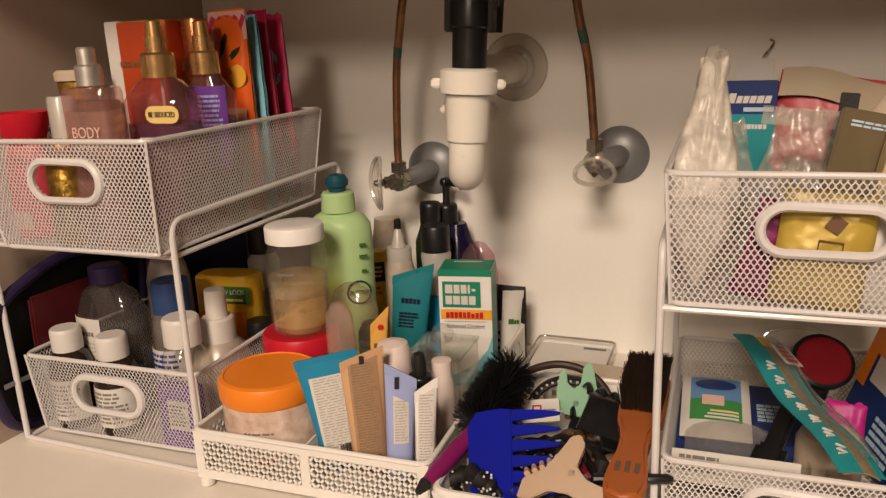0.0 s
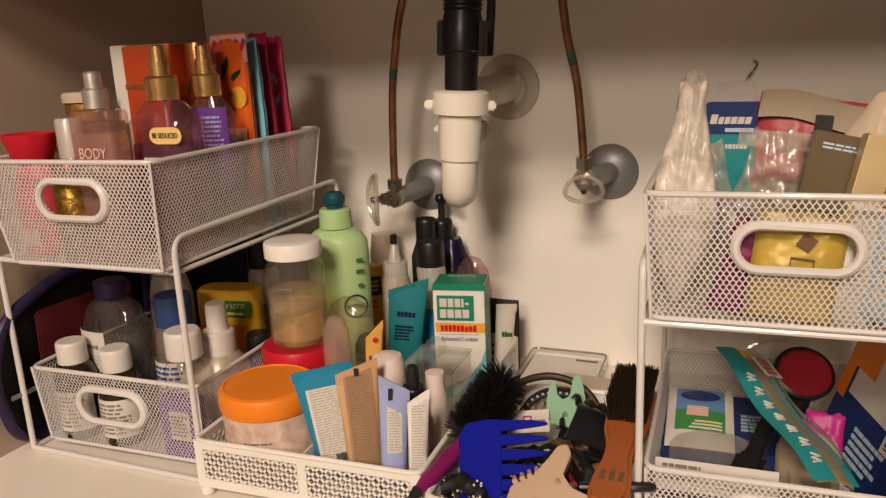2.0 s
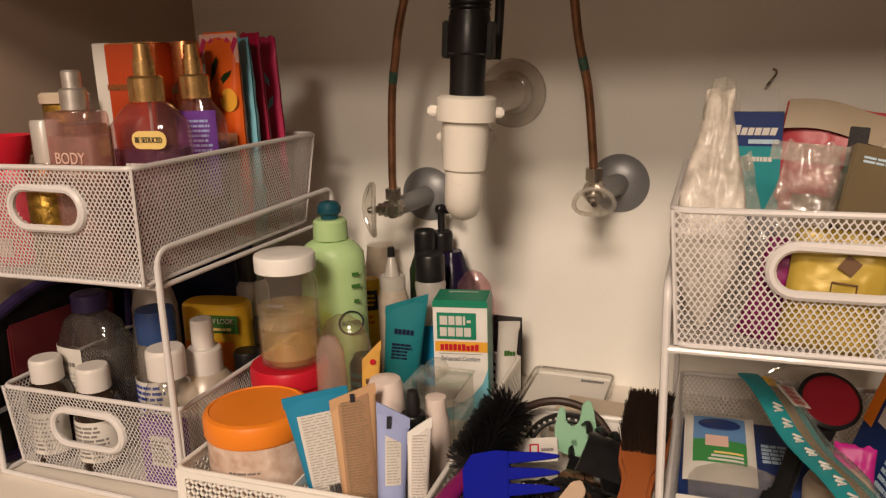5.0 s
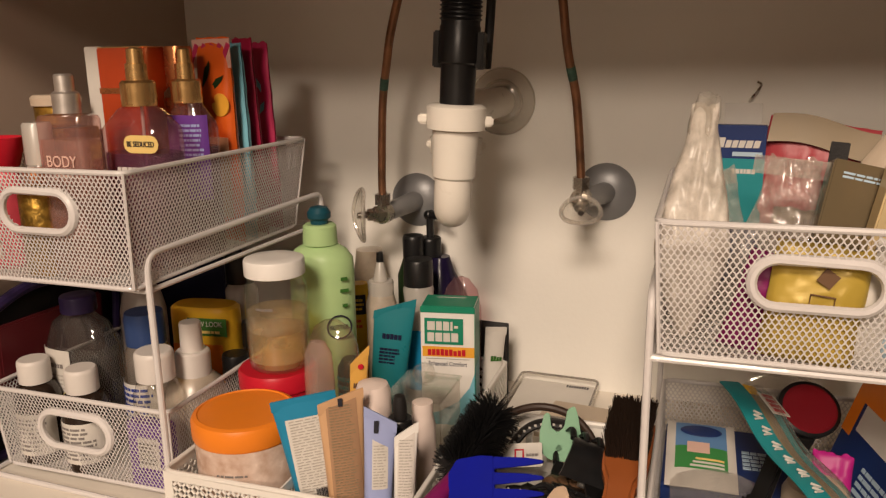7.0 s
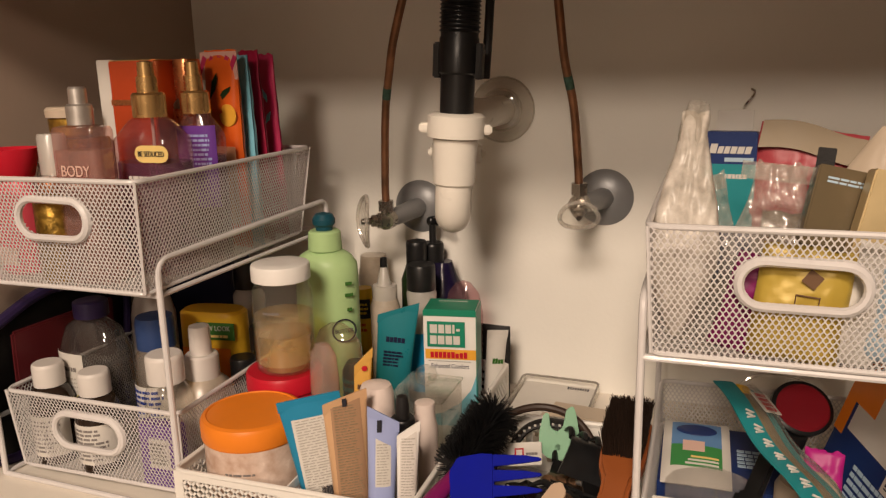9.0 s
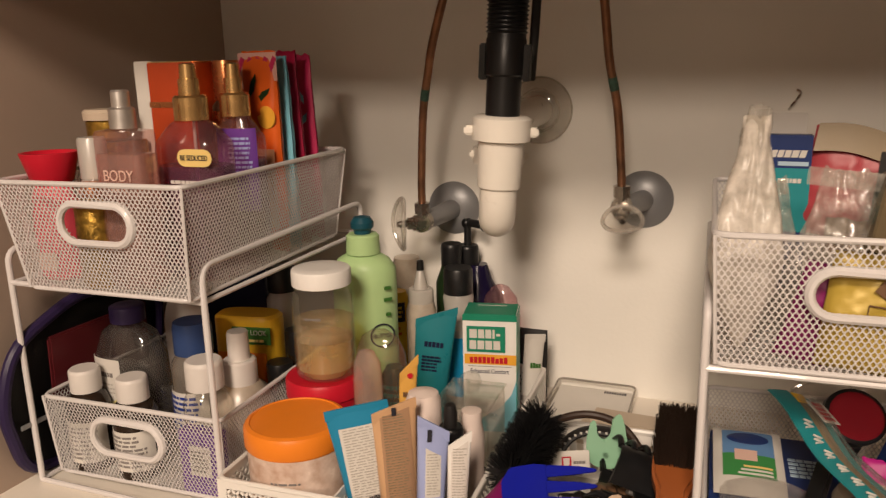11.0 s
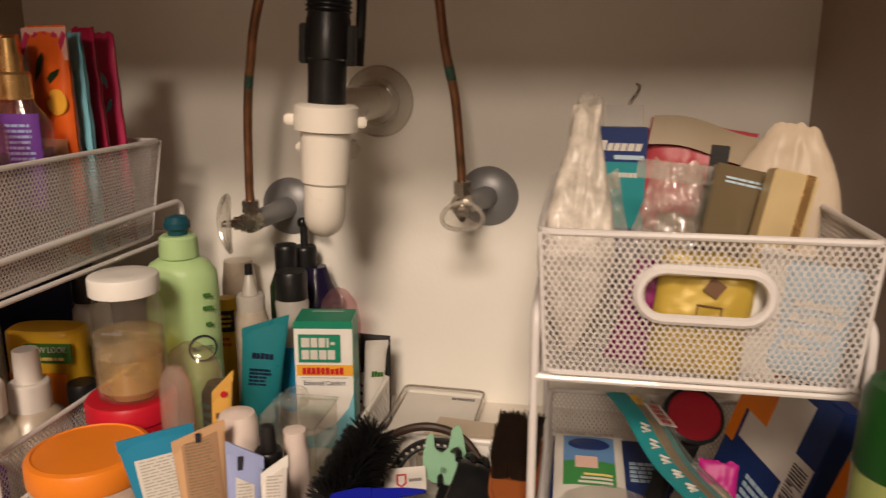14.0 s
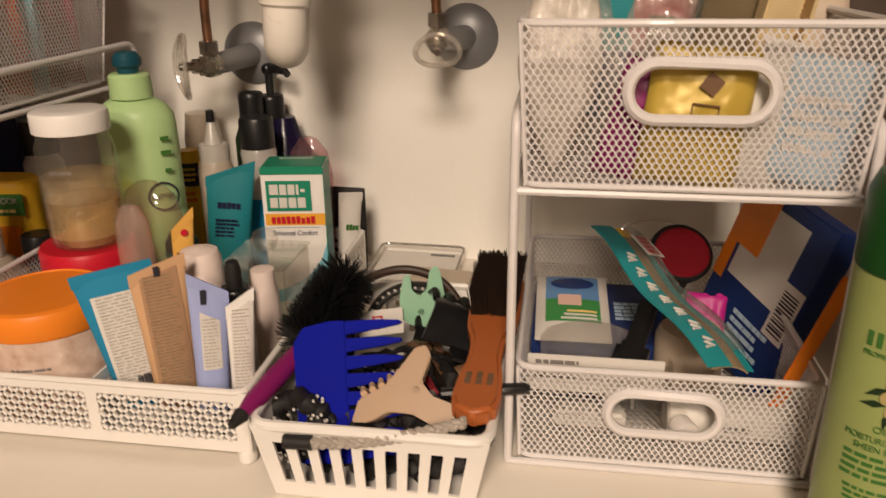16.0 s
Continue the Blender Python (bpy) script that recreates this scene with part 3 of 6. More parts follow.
def supply(label, wall, body, pipe, aim, oval):
    """A shut-off valve on its wall plate, with a copper riser. aim: the handle's direction."""
    t = thing("shutoff_valve", label, "valve", body, group="shut-off valves")
    b = Vector(body)
    w = Vector(wall) - b
    part("wall_plate", moved(disc_plate(0.0375, 0.008), pose(w.x, w.y, w.z)), "grey_metal", t, "grey domed wall plate")
    part("stub_sleeve", tube([w + Vector((0, -0.006, 0)), w * 0.5 + Vector((0, -0.004, 0)), Vector((0, 0.012, 0))], [0.014, 0.0125, 0.0115], 20), "grey_metal", t)
    part("valve_body", tube([(0, 0.022, 0), (0, 0.012, 0), (0, 0.008, 0), (0, -0.006, 0)], [0.010, 0.010, 0.0132, 0.012], 16), "chrome", t)
    d = Vector(aim).normalized()
    part("bonnet", tube([d * -0.004, d * 0.012, d * 0.013, d * 0.02, d * 0.021, d * 0.03], [0.0108, 0.0108, 0.0082, 0.0082, 0.005, 0.005], 6), "chrome", t)
    part("compression_nut", tube([(0, 0, 0.006), (0, 0, 0.012), (0, 0, 0.0125), (0, 0, 0.026), (0, 0, 0.027)], [0.0075, 0.0075, 0.0105, 0.0105, 0.007], 6), "chrome", t, smooth=20)
    side = d.cross(Vector((0, 0, 1))).normalized()
    up = side.cross(d)
    h = part("handle", ring([d * (0.03 + 0.003 * math.cos(2 * a)) + side * oval[0] * math.cos(a) + up * oval[1] * math.sin(a) for a in np.linspace(0, 2 * math.pi, 36, endpoint=False)], 0.0027, 8), "clear_handle", t, "clear oval handle")
    fan = grid_sheet(lambda u, v: d * (0.026 + 0.004 * v) + side * (0.005 + (oval[0] - 0.005) * v) * math.cos(2 * math.pi * u) + up * (0.005 + (oval[1] - 0.005) * v) * math.sin(2 * math.pi * u), 32, 4, 0.0012)
    part("web", fan, "handle_web", h)
    part("screw", tube([d * 0.028, d * 0.034], [0.0045, 0.0035], 12), "chrome", h)
    pts = curve_pts([Vector(p) - b for p in pipe], 10)
    part("copper_riser", tube(pts, 0.0050, 14), "copper", t, "tarnished copper tube")
    part("tarnish", tube(pts[24:28], 0.0052, 14), "verdigris", t, "green tarnish on the copper")
    return t


drain()
supply("chrome shut-off valve with a sideways clear handle", (-0.279, 1.031, 0.256), (-0.288, 0.927, 0.2545),
       [(-0.288, 0.927, 0.2765), (-0.287, 0.925, 0.31), (-0.279, 0.915, 0.39), (-0.266, 0.900, 0.44), (-0.247, 0.885, 0.50), (-0.190, 0.87, 0.66)], (-0.78, -0.62, 0.02), (0.024, 0.033))
supply("chrome shut-off valve with a forward clear handle", (-0.019, 1.031, 0.277), (-0.0365, 0.924, 0.2845),
       [(-0.0365, 0.924, 0.3065), (-0.038, 0.922, 0.335), (-0.043, 0.915, 0.40), (-0.051, 0.900, 0.45), (-0.055, 0.885, 0.50), (-0.070, 0.87, 0.66)], (0.16, -0.93, -0.30), (0.0222, 0.0168))
hook = thing("wall_hook", "small bent wire hook on the back wall", "hook", (0.149, 1.031, 0.39))
part("wire", tube(curve_pts([(-0.004, -0.001, 0.002), (-0.003, -0.012, 0.006), (0.001, -0.014, 0.012), (0.005, -0.011, 0.017), (0.007, -0.006, 0.022), (0.003, -0.004, 0.025)]), 0.0014, 8), "chrome", hook)


# ---- kinds of things ----
def arc_label(rx, ry, a0, a1, z0, z1, n=14, power=2.0, out=0.0004):
    """A patch wrapped on a turned body; angles in degrees from the front (-y), to the right."""
    def fn(u, v):
        a = radians(-90 + a0 + (a1 - a0) * u)
        c, s = math.cos(a), math.sin(a)
        q = (abs(c) ** power + abs(s) ** power) ** (-1 / power)
        return Vector(((rx + out) * q * c, (ry + out) * q * s, z0 + (z1 - z0) * v))
    return grid_sheet(fn, n, 2, 0.0003)


def arc_bars(rx, ry, a0, a1, z0, z1, rows, seed=0, power=2.0, fill=0.5, out=0.0009):
    """Small unreadable print round a turned body."""
    rnd = random.Random(seed)
    bm = bmesh.new()
    h = (z1 - z0) / rows
    for i in range(rows):
        zc, a = z1 - (i + 0.5) * h, a0 + rnd.uniform(0, 0.06) * (a1 - a0)
        end = a1 - rnd.uniform(0, 0.2) * (a1 - a0)
        while a < end - 1:
            b = min(end, a + (a1 - a0) * rnd.uniform(0.06, 0.24))
            join(bm, arc_label(rx, ry, a, b, zc - h * fill / 2, zc + h * fill / 2, 3, power, out))
            a = b + (a1 - a0) * 0.035
    return bm


def shell(profile, wall, **k):
    """A hollow turned body with an inner surface."""
    inner = [(max(0.0005, r - wall), z + (wall if i == 0 else 0)) for i, (r, z) in enumerate(profile)]
    return lathe(profile + inner[::-1], close=True, **k)


def ribbed_cap(r, h, bm=None, n=48, top=0.92):
    b = bmesh.new()
    prof = [(r, 0), (r, h * 0.82), (r * 0.97, h * 0.94), (r * top * 0.96, h), (r * 0.4, h)]
    b = lathe(prof, n)
    for v in b.verts:
        if v.co.z < h * 0.8:
            k = round((math.atan2(v.co.y, v.co.x) / (2 * math.pi)) * n)
            if k % 2:
                v.co.x *= 0.975
                v.co.y *= 0.975
    return b


def bottle(name, label, at, profile, body, sx=1.0, sy=1.0, power=2.0, turn=(0, 0, 0), liquid=None, category="bottle", group=""):
    """A turned bottle: profile of (radius, height). liquid: (material, fill height)."""
    t = thing(name, label, category, at, turn, group)
    part("body", lathe(profile, 40, sx, sy, power), body, t)
    if liquid:
        fill = [(max(r - 0.0018, 0.001), z + 0.0015) for r, z in profile if z < liquid[1]]
        fill.append((fill[-1][0], liquid[1]))
        part("liquid", lathe(fill, 36, sx, sy, power), liquid[0], t)
    return t


def cap_on(t, r, z0, h, material, ribs=True, at=(0, 0), name="cap", label=""):
    b = ribbed_cap(r, h) if ribs else lathe([(r, 0), (r, h * 0.9), (r * 0.93, h), (r * 0.3, h)], 36)
    return part(name, moved(b, pose(at[0], at[1], z0)), material, t, label)


def squeeze_tube(name, label, at, w, h, d, material, turn=(0, 0, 0), cap="white_cap", cap_h=0.018, slant=0.0, panel=None, bars_seed=None, bar_material="print_soft", category="tube"):
    """A soft tube on its cap: round at the foot, flat and crimped at the top. panel: (material, width part, from, to)."""
    t = thing(name, label, category, at, turn, "tubes")

    def halves(v):
        k = v ** 1.3
        return w / 2 * (0.82 + 0.18 * k), d / 2 * (1 - k) + 0.0009

    def fn(u, v):
        a = 2 * math.pi * u
        hw, hd = halves(v)
        c, s = math.cos(a), math.sin(a)
        q = (abs(c) ** 2.4 + abs(s) ** 2.4) ** (-1 / 2.4)
        return Vector((hw * q * c, hd * q * s, cap_h + (h - cap_h) * v + slant * (hw * q * c) * v))
    body = grid_sheet(fn, 36, 14)
    bmesh.ops.holes_fill(body, edges=[e for e in body.edges if e.is_boundary], sides=60)
    part("body", body, material, t)
    part("cap", lathe([(w * 0.30, 0), (w * 0.31, cap_h * 0.9), (w * 0.28, cap_h + 0.002)], 28, 1, min(1, d / w * 1.4)), cap, t)

    def crimp(u, v):
        x = (u - 0.5) * w
        return Vector((x, -0.0016 - 0.0002 * (round(v * 6) % 2), h - 0.010 + 0.010 * v + slant * x))
    part("crimp", grid_sheet(crimp, 10, 6, 0.0004), material, t)

    def face(u, v, z):
        k = (z - cap_h) / (h - cap_h)
        hw, hd = halves(max(0, min(1, k)))
        c = max(-0.98, min(0.98, u / hw))
        return -hd * (1 - abs(c) ** 2.4) ** (1 / 2.4) - 0.0006
    if panel:
        pm, pw, z0, z1 = panel
        part("label_panel", grid_sheet(lambda u, v: Vector(((u - 0.5) * w * pw, face((u - 0.5) * w * pw, 0, z0 + (z1 - z0) * v), z0 + (z1 - z0) * v + slant * (u - 0.5) * w * pw * v)), 12, 10, 0.0003), pm, t)
        if bars_seed is not None:
            rnd, bm = random.Random(bars_seed), bmesh.new()
            rows = max(4, int((z1 - z0) / 0.0027))
            for i in range(rows):
                z = z1 - (i + 0.7) * (z1 - z0) / (rows + 1)
                x, end = -w * pw * 0.42, w * pw * rnd.uniform(0.2, 0.42)
                while x < end:
                    ln = min(end - x, w * rnd.uniform(0.06, 0.2))
                    y = face(x + ln / 2, 0, z) - 0.0007
                    box(x, x + ln, y - 0.0003, y + 0.0003, z - 0.00036, z + 0.00036, bm=bm)
                    x += ln + w * 0.03
            part("small_print", bm, bar_material, t, smooth=None)
    t["face_depth"] = 0
    return t, face


def carton(name, label, at, w, d, h, material, turn=(0, 0, 0), top=None, category="box", flap=0.0):
    t = thing(name, label, category, at, turn)
    part("body", box(-w / 2, w / 2, -d / 2, d / 2, 0, h, 0.0012), material, t)
    if top:
        part("top_flap", box(-w / 2 + 0.001, w / 2 - 0.001, -d / 2 + 0.001, d / 2 - 0.001, h - 0.0005, h + 0.001, 0.0003), top, t)
    if flap:
        part("tuck_flap", box(-w * 0.36, w * 0.36, d / 2 - 0.003, d / 2 - 0.001, h, h + flap, 0.0004), "paper", t, "open white tuck flap")
    return t


def pouch(name, label, at, w, h, d, material, turn=(0, 0, 0), taper=0.0, wrinkle=0.0, seed=0, category="pouch", seal=None, neck=None, crease=0.0):
    """A filled sachet: flat seams, a bulging middle, wrinkled film."""
    t = thing(name, label, category, at, turn)
    off = Vector((seed * 7.3, seed * 3.1, seed * 1.7))

    def fn(side):
        def f(u, v):
            x, z = (u - 0.5), v
            swell = max(0.0, (1 - (2 * x) ** 4) * (1 - (2 * v - 1) ** 4)) ** 0.6 * (1.15 - 0.5 * v)
            ww = w * (1 - taper * v)
            if neck:
                ww = w * neck(v)
            p = Vector((x * ww, 0, z * h))
            n = noise.noise(p * 55 + off) * wrinkle + noise.noise(p * 140 + off) * wrinkle * 0.4
            if crease:
                n += (abs(noise.noise(Vector((p.x * 130, p.z * 18, seed)))) - 0.2) * crease + abs(noise.noise(Vector((p.x * 60 + p.z * 70, p.z * 30 - p.x * 40, seed + 5)))) * crease
            return Vector((p.x + noise.noise(p * 40 + off * 2) * wrinkle * 0.6, side * (d / 2 * swell + 0.0006) + n * (0.3 + swell), p.z + (noise.noise(Vector((x * 5, seed, 1))) * wrinkle * 1.6 if v == 1 else 0)))
        return f
    bm = grid_sheet(fn(-1), 30, 36)
    join(bm, grid_sheet(fn(1), 30, 36))
    bmesh.ops.remove_doubles(bm, verts=bm.verts[:], dist=0.0009)
    bmesh.ops.recalc_face_normals(bm, faces=bm.faces[:])
    part("film", bm, material, t, smooth=60)
    if seal:
        part("seal", grid_sheet(lambda u, v: Vector(((u - 0.5) * w * (1 - taper), -0.0014 + 0.0004 * math.sin(v * 25), h * (0.90 + 0.1 * v))), 8, 8, 0.0005), seal, t)
    return t


def stuck(t, name, x0, x1, z0, z1, y, material, label="", thick=0.0006):
    """A flat printed field on a front face at depth y."""
    return part(name, box(x0, x1, y - thick, y, z0, z1, 0), material, t, label, smooth=None)


def brand_mark(t, x0, x1, z0, z1, y, material, n=5, seed=1):
    """A brand name as a plain row of blocks."""
    rnd = random.Random(seed)
    w = (x1 - x0) / n
    for i in range(n):
        hgt = (z1 - z0) * rnd.uniform(0.75, 1)
        part("brand_mark", box(x0 + i * w + w * 0.1, x0 + (i + 1) * w - w * 0.1, y - 0.0005, y, z0, z0 + hgt), material, t, smooth=None)


def barcode(t, x0, x1, z0, z1, y, material="ink", seed=3):
    bm, rnd, x = bmesh.new(), random.Random(seed), x0
    while x < x1:
        w = (x1 - x0) * rnd.uniform(0.012, 0.05)
        box(x, min(x1, x + w), y - 0.0004, y, z0, z1, bm=bm)
        x += w + (x1 - x0) * rnd.uniform(0.015, 0.045)
    return part("barcode", bm, material, t, smooth=None)


# ---- upper basket beside the cabinet wall: sprays and pouches ----
Z = 0.2445
t = bottle("lotion_bottle", "pink lotion bottle with a flared red cap", (-0.575, 0.622, Z), [(0.020, 0), (0.026, 0.004), (0.027, 0.06), (0.024, 0.085), (0.018, 0.10)], "pink_red", sy=0.75)
part("cap", lathe([(0.017, 0.099), (0.020, 0.102), (0.0275, 0.128), (0.028, 0.131), (0.025, 0.131), (0.012, 0.120)], 36), "red", t)
stuck(t, "label_panel", -0.014, 0.012, 0.012, 0.03, -0.0195, "blush")
t = bottle("spray_bottle", "small spray bottle under a clear overcap", (-0.527, 0.630, Z), [(0.013, 0), (0.015, 0.003), (0.015, 0.10), (0.011, 0.108)], "frosted")
part("overcap", lathe([(0.0138, 0.105), (0.0138, 0.143), (0.0122, 0.146), (0.004, 0.146)], 32), "frosted", t, "clear frosted overcap")
part("nozzle", lathe([(0.008, 0.107), (0.008, 0.14), (0.005, 0.143)], 20), "white_cap", t)
t = bottle("body_mist", "square pink glass mist bottle with a silver sprayer", (-0.471, 0.614, Z), [(0.0265, 0), (0.028, 0.003), (0.028, 0.150), (0.026, 0.154), (0.012, 0.156)], "pink_glass", sy=0.58, power=5, liquid=("pink_frost", 0.132), group="mists")
part("collar", lathe([(0.0122, 0.156), (0.0122, 0.174), (0.0100, 0.176)], 28), "silver", t)
part("sprayer", lathe([(0.0085, 0.176), (0.0085, 0.190), (0.007, 0.192)], 24), "silver", t, "brushed silver sprayer")
lettering("BODY", 0.015, t, pose(0.002, -0.0167, 0.112) @ FRONT, "blush", width=0.034)
lettering("SPRAY", 0.006, t, pose(0.002, -0.0167, 0.098) @ FRONT, "blush", width=0.020)


def round_mist(label, at, w, top, cap_w):
    t = bottle("body_mist", label, at, [(w * 0.46, 0), (w / 2, 0.004), (w / 2, top - 0.027), (w * 0.485, top - 0.021), (w * 0.28, top - 0.003), (0.0165, top)], "mauve_glass", sy=0.62, power=2.8, liquid=("violet_liquid", top * 0.72), group="mists")
    part("collar", lathe([(cap_w, top), (cap_w, top + 0.022), (cap_w * 0.86, top + 0.0245), (cap_w * 0.6, top + 0.0245)], 36), "gold", t, "polished gold collar")
    part("sprayer", lathe([(cap_w * 0.62, top + 0.024), (cap_w * 0.60, top + 0.040), (cap_w * 0.50, top + 0.0405), (cap_w * 0.46, top + 0.054), (cap_w * 0.2, top + 0.0555)], 28), "gold", t)
    part("dip_tube", tube([(0, 0, 0.01), (0.002, 0, top)], 0.0016, 8), "frosted", t)
    return t


t = round_mist("violet glass mist bottle with a gold cap and yellow label", (-0.4330, 0.668, Z), 0.0810, 0.160, 0.0168)
lab = part("label_panel", outline([(x * 1.0, z) for x, z in stadium(0.040, 0.017, 6)], 0.0006), "pale_yellow", t, "small yellow name label")
lab.location = (0.0175, -0.0256, 0.125)
lettering("BE SEDUCED", 0.0075, t, pose(0.0175, -0.0264, 0.125) @ FRONT, "ink", width=0.031)
part("small_print", bars(-0.012, 0.026, 0.098, 0.104, 1, -0.0262, 4), "paper", t, smooth=None)
t = round_mist("violet glass mist bottle with a gold cap and purple back label", (-0.4235, 0.730, Z), 0.0610, 0.160, 0.0160)
part("label_panel", arc_label(0.0305, 0.0189, -22, 62, 0.06, 0.148, power=2.8, out=0.0012), "purple", t, "purple printed back label")
part("small_print", arc_bars(0.0305, 0.0189, 2, 50, 0.10, 0.14, 8, 5, power=2.8, out=0.002), "lilac", t, smooth=None)
t = bottle("cream_jar", "cream jar with a gold lid on a gift box", (-0.558, 0.690, Z + 0.137), [(0.019, 0), (0.022, 0.003), (0.0225, 0.020), (0.021, 0.022)], "gold_crackle", category="jar")
part("lid", lathe([(0.0245, 0.022), (0.0250, 0.030), (0.022, 0.033), (0.006, 0.033)], 36), "cream", t)
t = carton("gift_box", "gold crackle patterned gift box", (-0.555, 0.692, Z), 0.050, 0.05, 0.136, "gold_crackle")
t = bottle("scent_bottle", "short bottle with gold crackle glass", (-0.512, 0.609, Z), [(0.018, 0), (0.02, 0.003), (0.02, 0.080), (0.014, 0.090)], "gold_crackle")
cap_on(t, 0.0125, 0.090, 0.014, "copper_foil", ribs=False)
t = carton("carton", "plain white cardboard carton", (-0.533, 0.738, Z), 0.024, 0.03, 0.219, "paper")
t = carton("carton", "glossy orange carton with a foil edge", (-0.487, 0.730, Z), 0.058, 0.042, 0.217, "glossy_orange", top="gold")
stuck(t, "foil_band", -0.029, 0.029, 0.17, 0.176, -0.0211, "copper_foil")
t = bottle("scent_bottle", "slim amber bottle with a copper cap", (-0.441, 0.745, Z), [(0.014, 0), (0.015, 0.003), (0.015, 0.17), (0.011, 0.176)], "brown", power=4)
cap_on(t, 0.0145, 0.176, 0.042, "copper_foil", ribs=False)
part("foil_band", arc_label(0.015, 0.015, -60, 60, 0.13, 0.165, power=4, out=0.0006), "copper_foil", t)
t = pouch("stand_up_pouch", "coral printed pouch with pink stripes and a flower", (-0.4255, 0.786, Z), 0.056, 0.228, 0.022, "orange_deep", (0, 0, -12), seed=1, wrinkle=0.0016, taper=0.10)
st = bmesh.new()
for i in range(5):
    x = -0.026 + i * 0.012
    join(st, moved(box(-0.003, 0.003, -0.0006, 0, -0.011, 0.011), pose(x, -0.0035, 0.211, 0, 30, 0)))
part("stripe_print", st, "hot_pink", t, smooth=None)
stuck(t, "header_print", -0.029, 0.029, 0.195, 0.226, -0.0028, "rose")
part("flower_print", moved(lathe([(0.013, 0), (0.0125, 0.0012), (0.004, 0.002)], 18), pose(0.014, -0.0085, 0.155, 90, 0, 0)), "flower", t)
for i, (a, r) in enumerate(((25, 0.05), (55, 0.045))):
    part("leaf_print", moved(outline([(0, -0.016), (0.004, -0.003), (0.003, 0.010), (0, 0.016), (-0.0035, 0.004)], 0.0008), pose(-0.004 + i * 0.012, -0.0105 + i * 0.002, 0.188 - i * 0.01, 0, a, 0)), "dark_green", t)
stuck(t, "lower_print", -0.026, 0.026, 0.03, 0.12, -0.0128, "tan")
for x, y, mt, s, lab, z1, rz in ((-0.4145, 0.812, "sky", 2, "sky blue pouch seen edge-on", 0.222, -58), (-0.4195, 0.835, "foil_pink", 3, "magenta pouch with a leaf print", 0.228, -44), (-0.4195, 0.866, "hot_pink", 4, "pink and blue printed pouch", 0.224, -40)):
    t = pouch("stand_up_pouch", lab, (x, y, Z), 0.056, z1, 0.012, mt, (0, 0, rz + 22), seed=s, wrinkle=0.0016, taper=0.34)
    rnd = random.Random(s)
    for k in range(5):
        part("leaf_print", moved(outline([(0, -0.009), (0.004, -0.001), (0.001, 0.009), (-0.003, 0.002)], 0.0008), pose(rnd.uniform(-0.012, 0.012), -0.0070, 0.07 + k * 0.026, 0, rnd.uniform(-50, 50), 0)), "red" if s == 3 else ("sky" if s == 4 else "soft_blue"), t)

# ---- lower basket beside the cabinet wall: capped bottles ----
Z = 0.012


def pill_bottle(label, at, body, r, h, cap_r, cap_h, seed):
    t = bottle("pill_bottle", label, at, [(r * 0.94, 0), (r, 0.003), (r, h - 0.016), (r * 0.8, h - 0.004), (cap_r * 0.86, h)], body, group="capped bottles")
    cap_on(t, cap_r, h, cap_h, "white_cap", label="ribbed white cap")
    part("label_panel", arc_label(r, r, -85, 85, 0.012, h * 0.66, 24, out=0.0006), "paper", t, "white printed label")
    part("small_print", arc_bars(r, r, -60, 60, 0.016, h * 0.62, 8, seed, out=0.0013), "print_grey", t, smooth=None)
    return t


pill_bottle("dark amber bottle with a ribbed white cap", (-0.595, 0.647, Z), "dark_liquid", 0.0240, 0.092, 0.0170, 0.026, 1)
pill_bottle("dark amber bottle with a ribbed white cap", (-0.530, 0.647, Z), "dark_liquid", 0.0245, 0.089, 0.0172, 0.026, 2)
t = pill_bottle("clear bottle with a wide white cap", (-0.449, 0.668, Z), "clear_wall", 0.0255, 0.104, 0.0205, 0.032, 3)
t = carton("carton", "violet carton with a white data panel", (-0.432, 0.633, Z), 0.050, 0.016, 0.072, "purple", (0, 0, 0))
stuck(t, "label_panel", -0.012, 0.014, 0.022, 0.056, -0.0082, "paper")
part("small_print", bars(-0.010, 0.012, 0.026, 0.052, 6, -0.0090, 8), "print_grey", t, smooth=None)
t = bottle("rinse_bottle", "clear flat rinse bottle with a violet cap and white label", (-0.564, 0.690, Z), [(0.040, 0), (0.044, 0.004), (0.046, 0.08), (0.044, 0.125), (0.034, 0.150), (0.020, 0.160), (0.016, 0.164)], "grey_glass", sy=0.52, power=2.8)
cap_on(t, 0.0195, 0.163, 0.019, "case_purple")
part("label_panel", arc_label(0.046, 0.0239, -62, 2, 0.070, 0.122, 18, power=2.8, out=0.0006), "paper", t, "white paper label")
part("label_print", arc_bars(0.046, 0.0239, -52, -6, 0.098, 0.108, 1, 3, power=2.8, out=0.0013), "print_grey", t, smooth=None)
part("label_print", arc_bars(0.046, 0.0239, -52, -6, 0.074, 0.094, 4, 5, power=2.8, fill=0.35, out=0.0013), "print_soft", t, smooth=None)
part("seal_print", moved(ring([(0.008 * math.cos(a), 0, 0.008 * math.sin(a)) for a in np.linspace(0, 6.283, 20, endpoint=False)], 0.0015, 6), pose(-0.006, -0.0256, 0.064)), "olive", t)
t = bottle("toner_bottle", "clear ribbed bottle with a blue cap", (-0.491, 0.708, Z), [(0.026, 0), (0.028, 0.003), (0.028, 0.10), (0.026, 0.116), (0.019, 0.126)], "clear_wall", liquid=None)
part("cap", lathe([(0.022, 0.126), (0.0222, 0.156), (0.0205, 0.163), (0.008, 0.1645)], 40), "dull_blue", t, "deep blue snap cap")
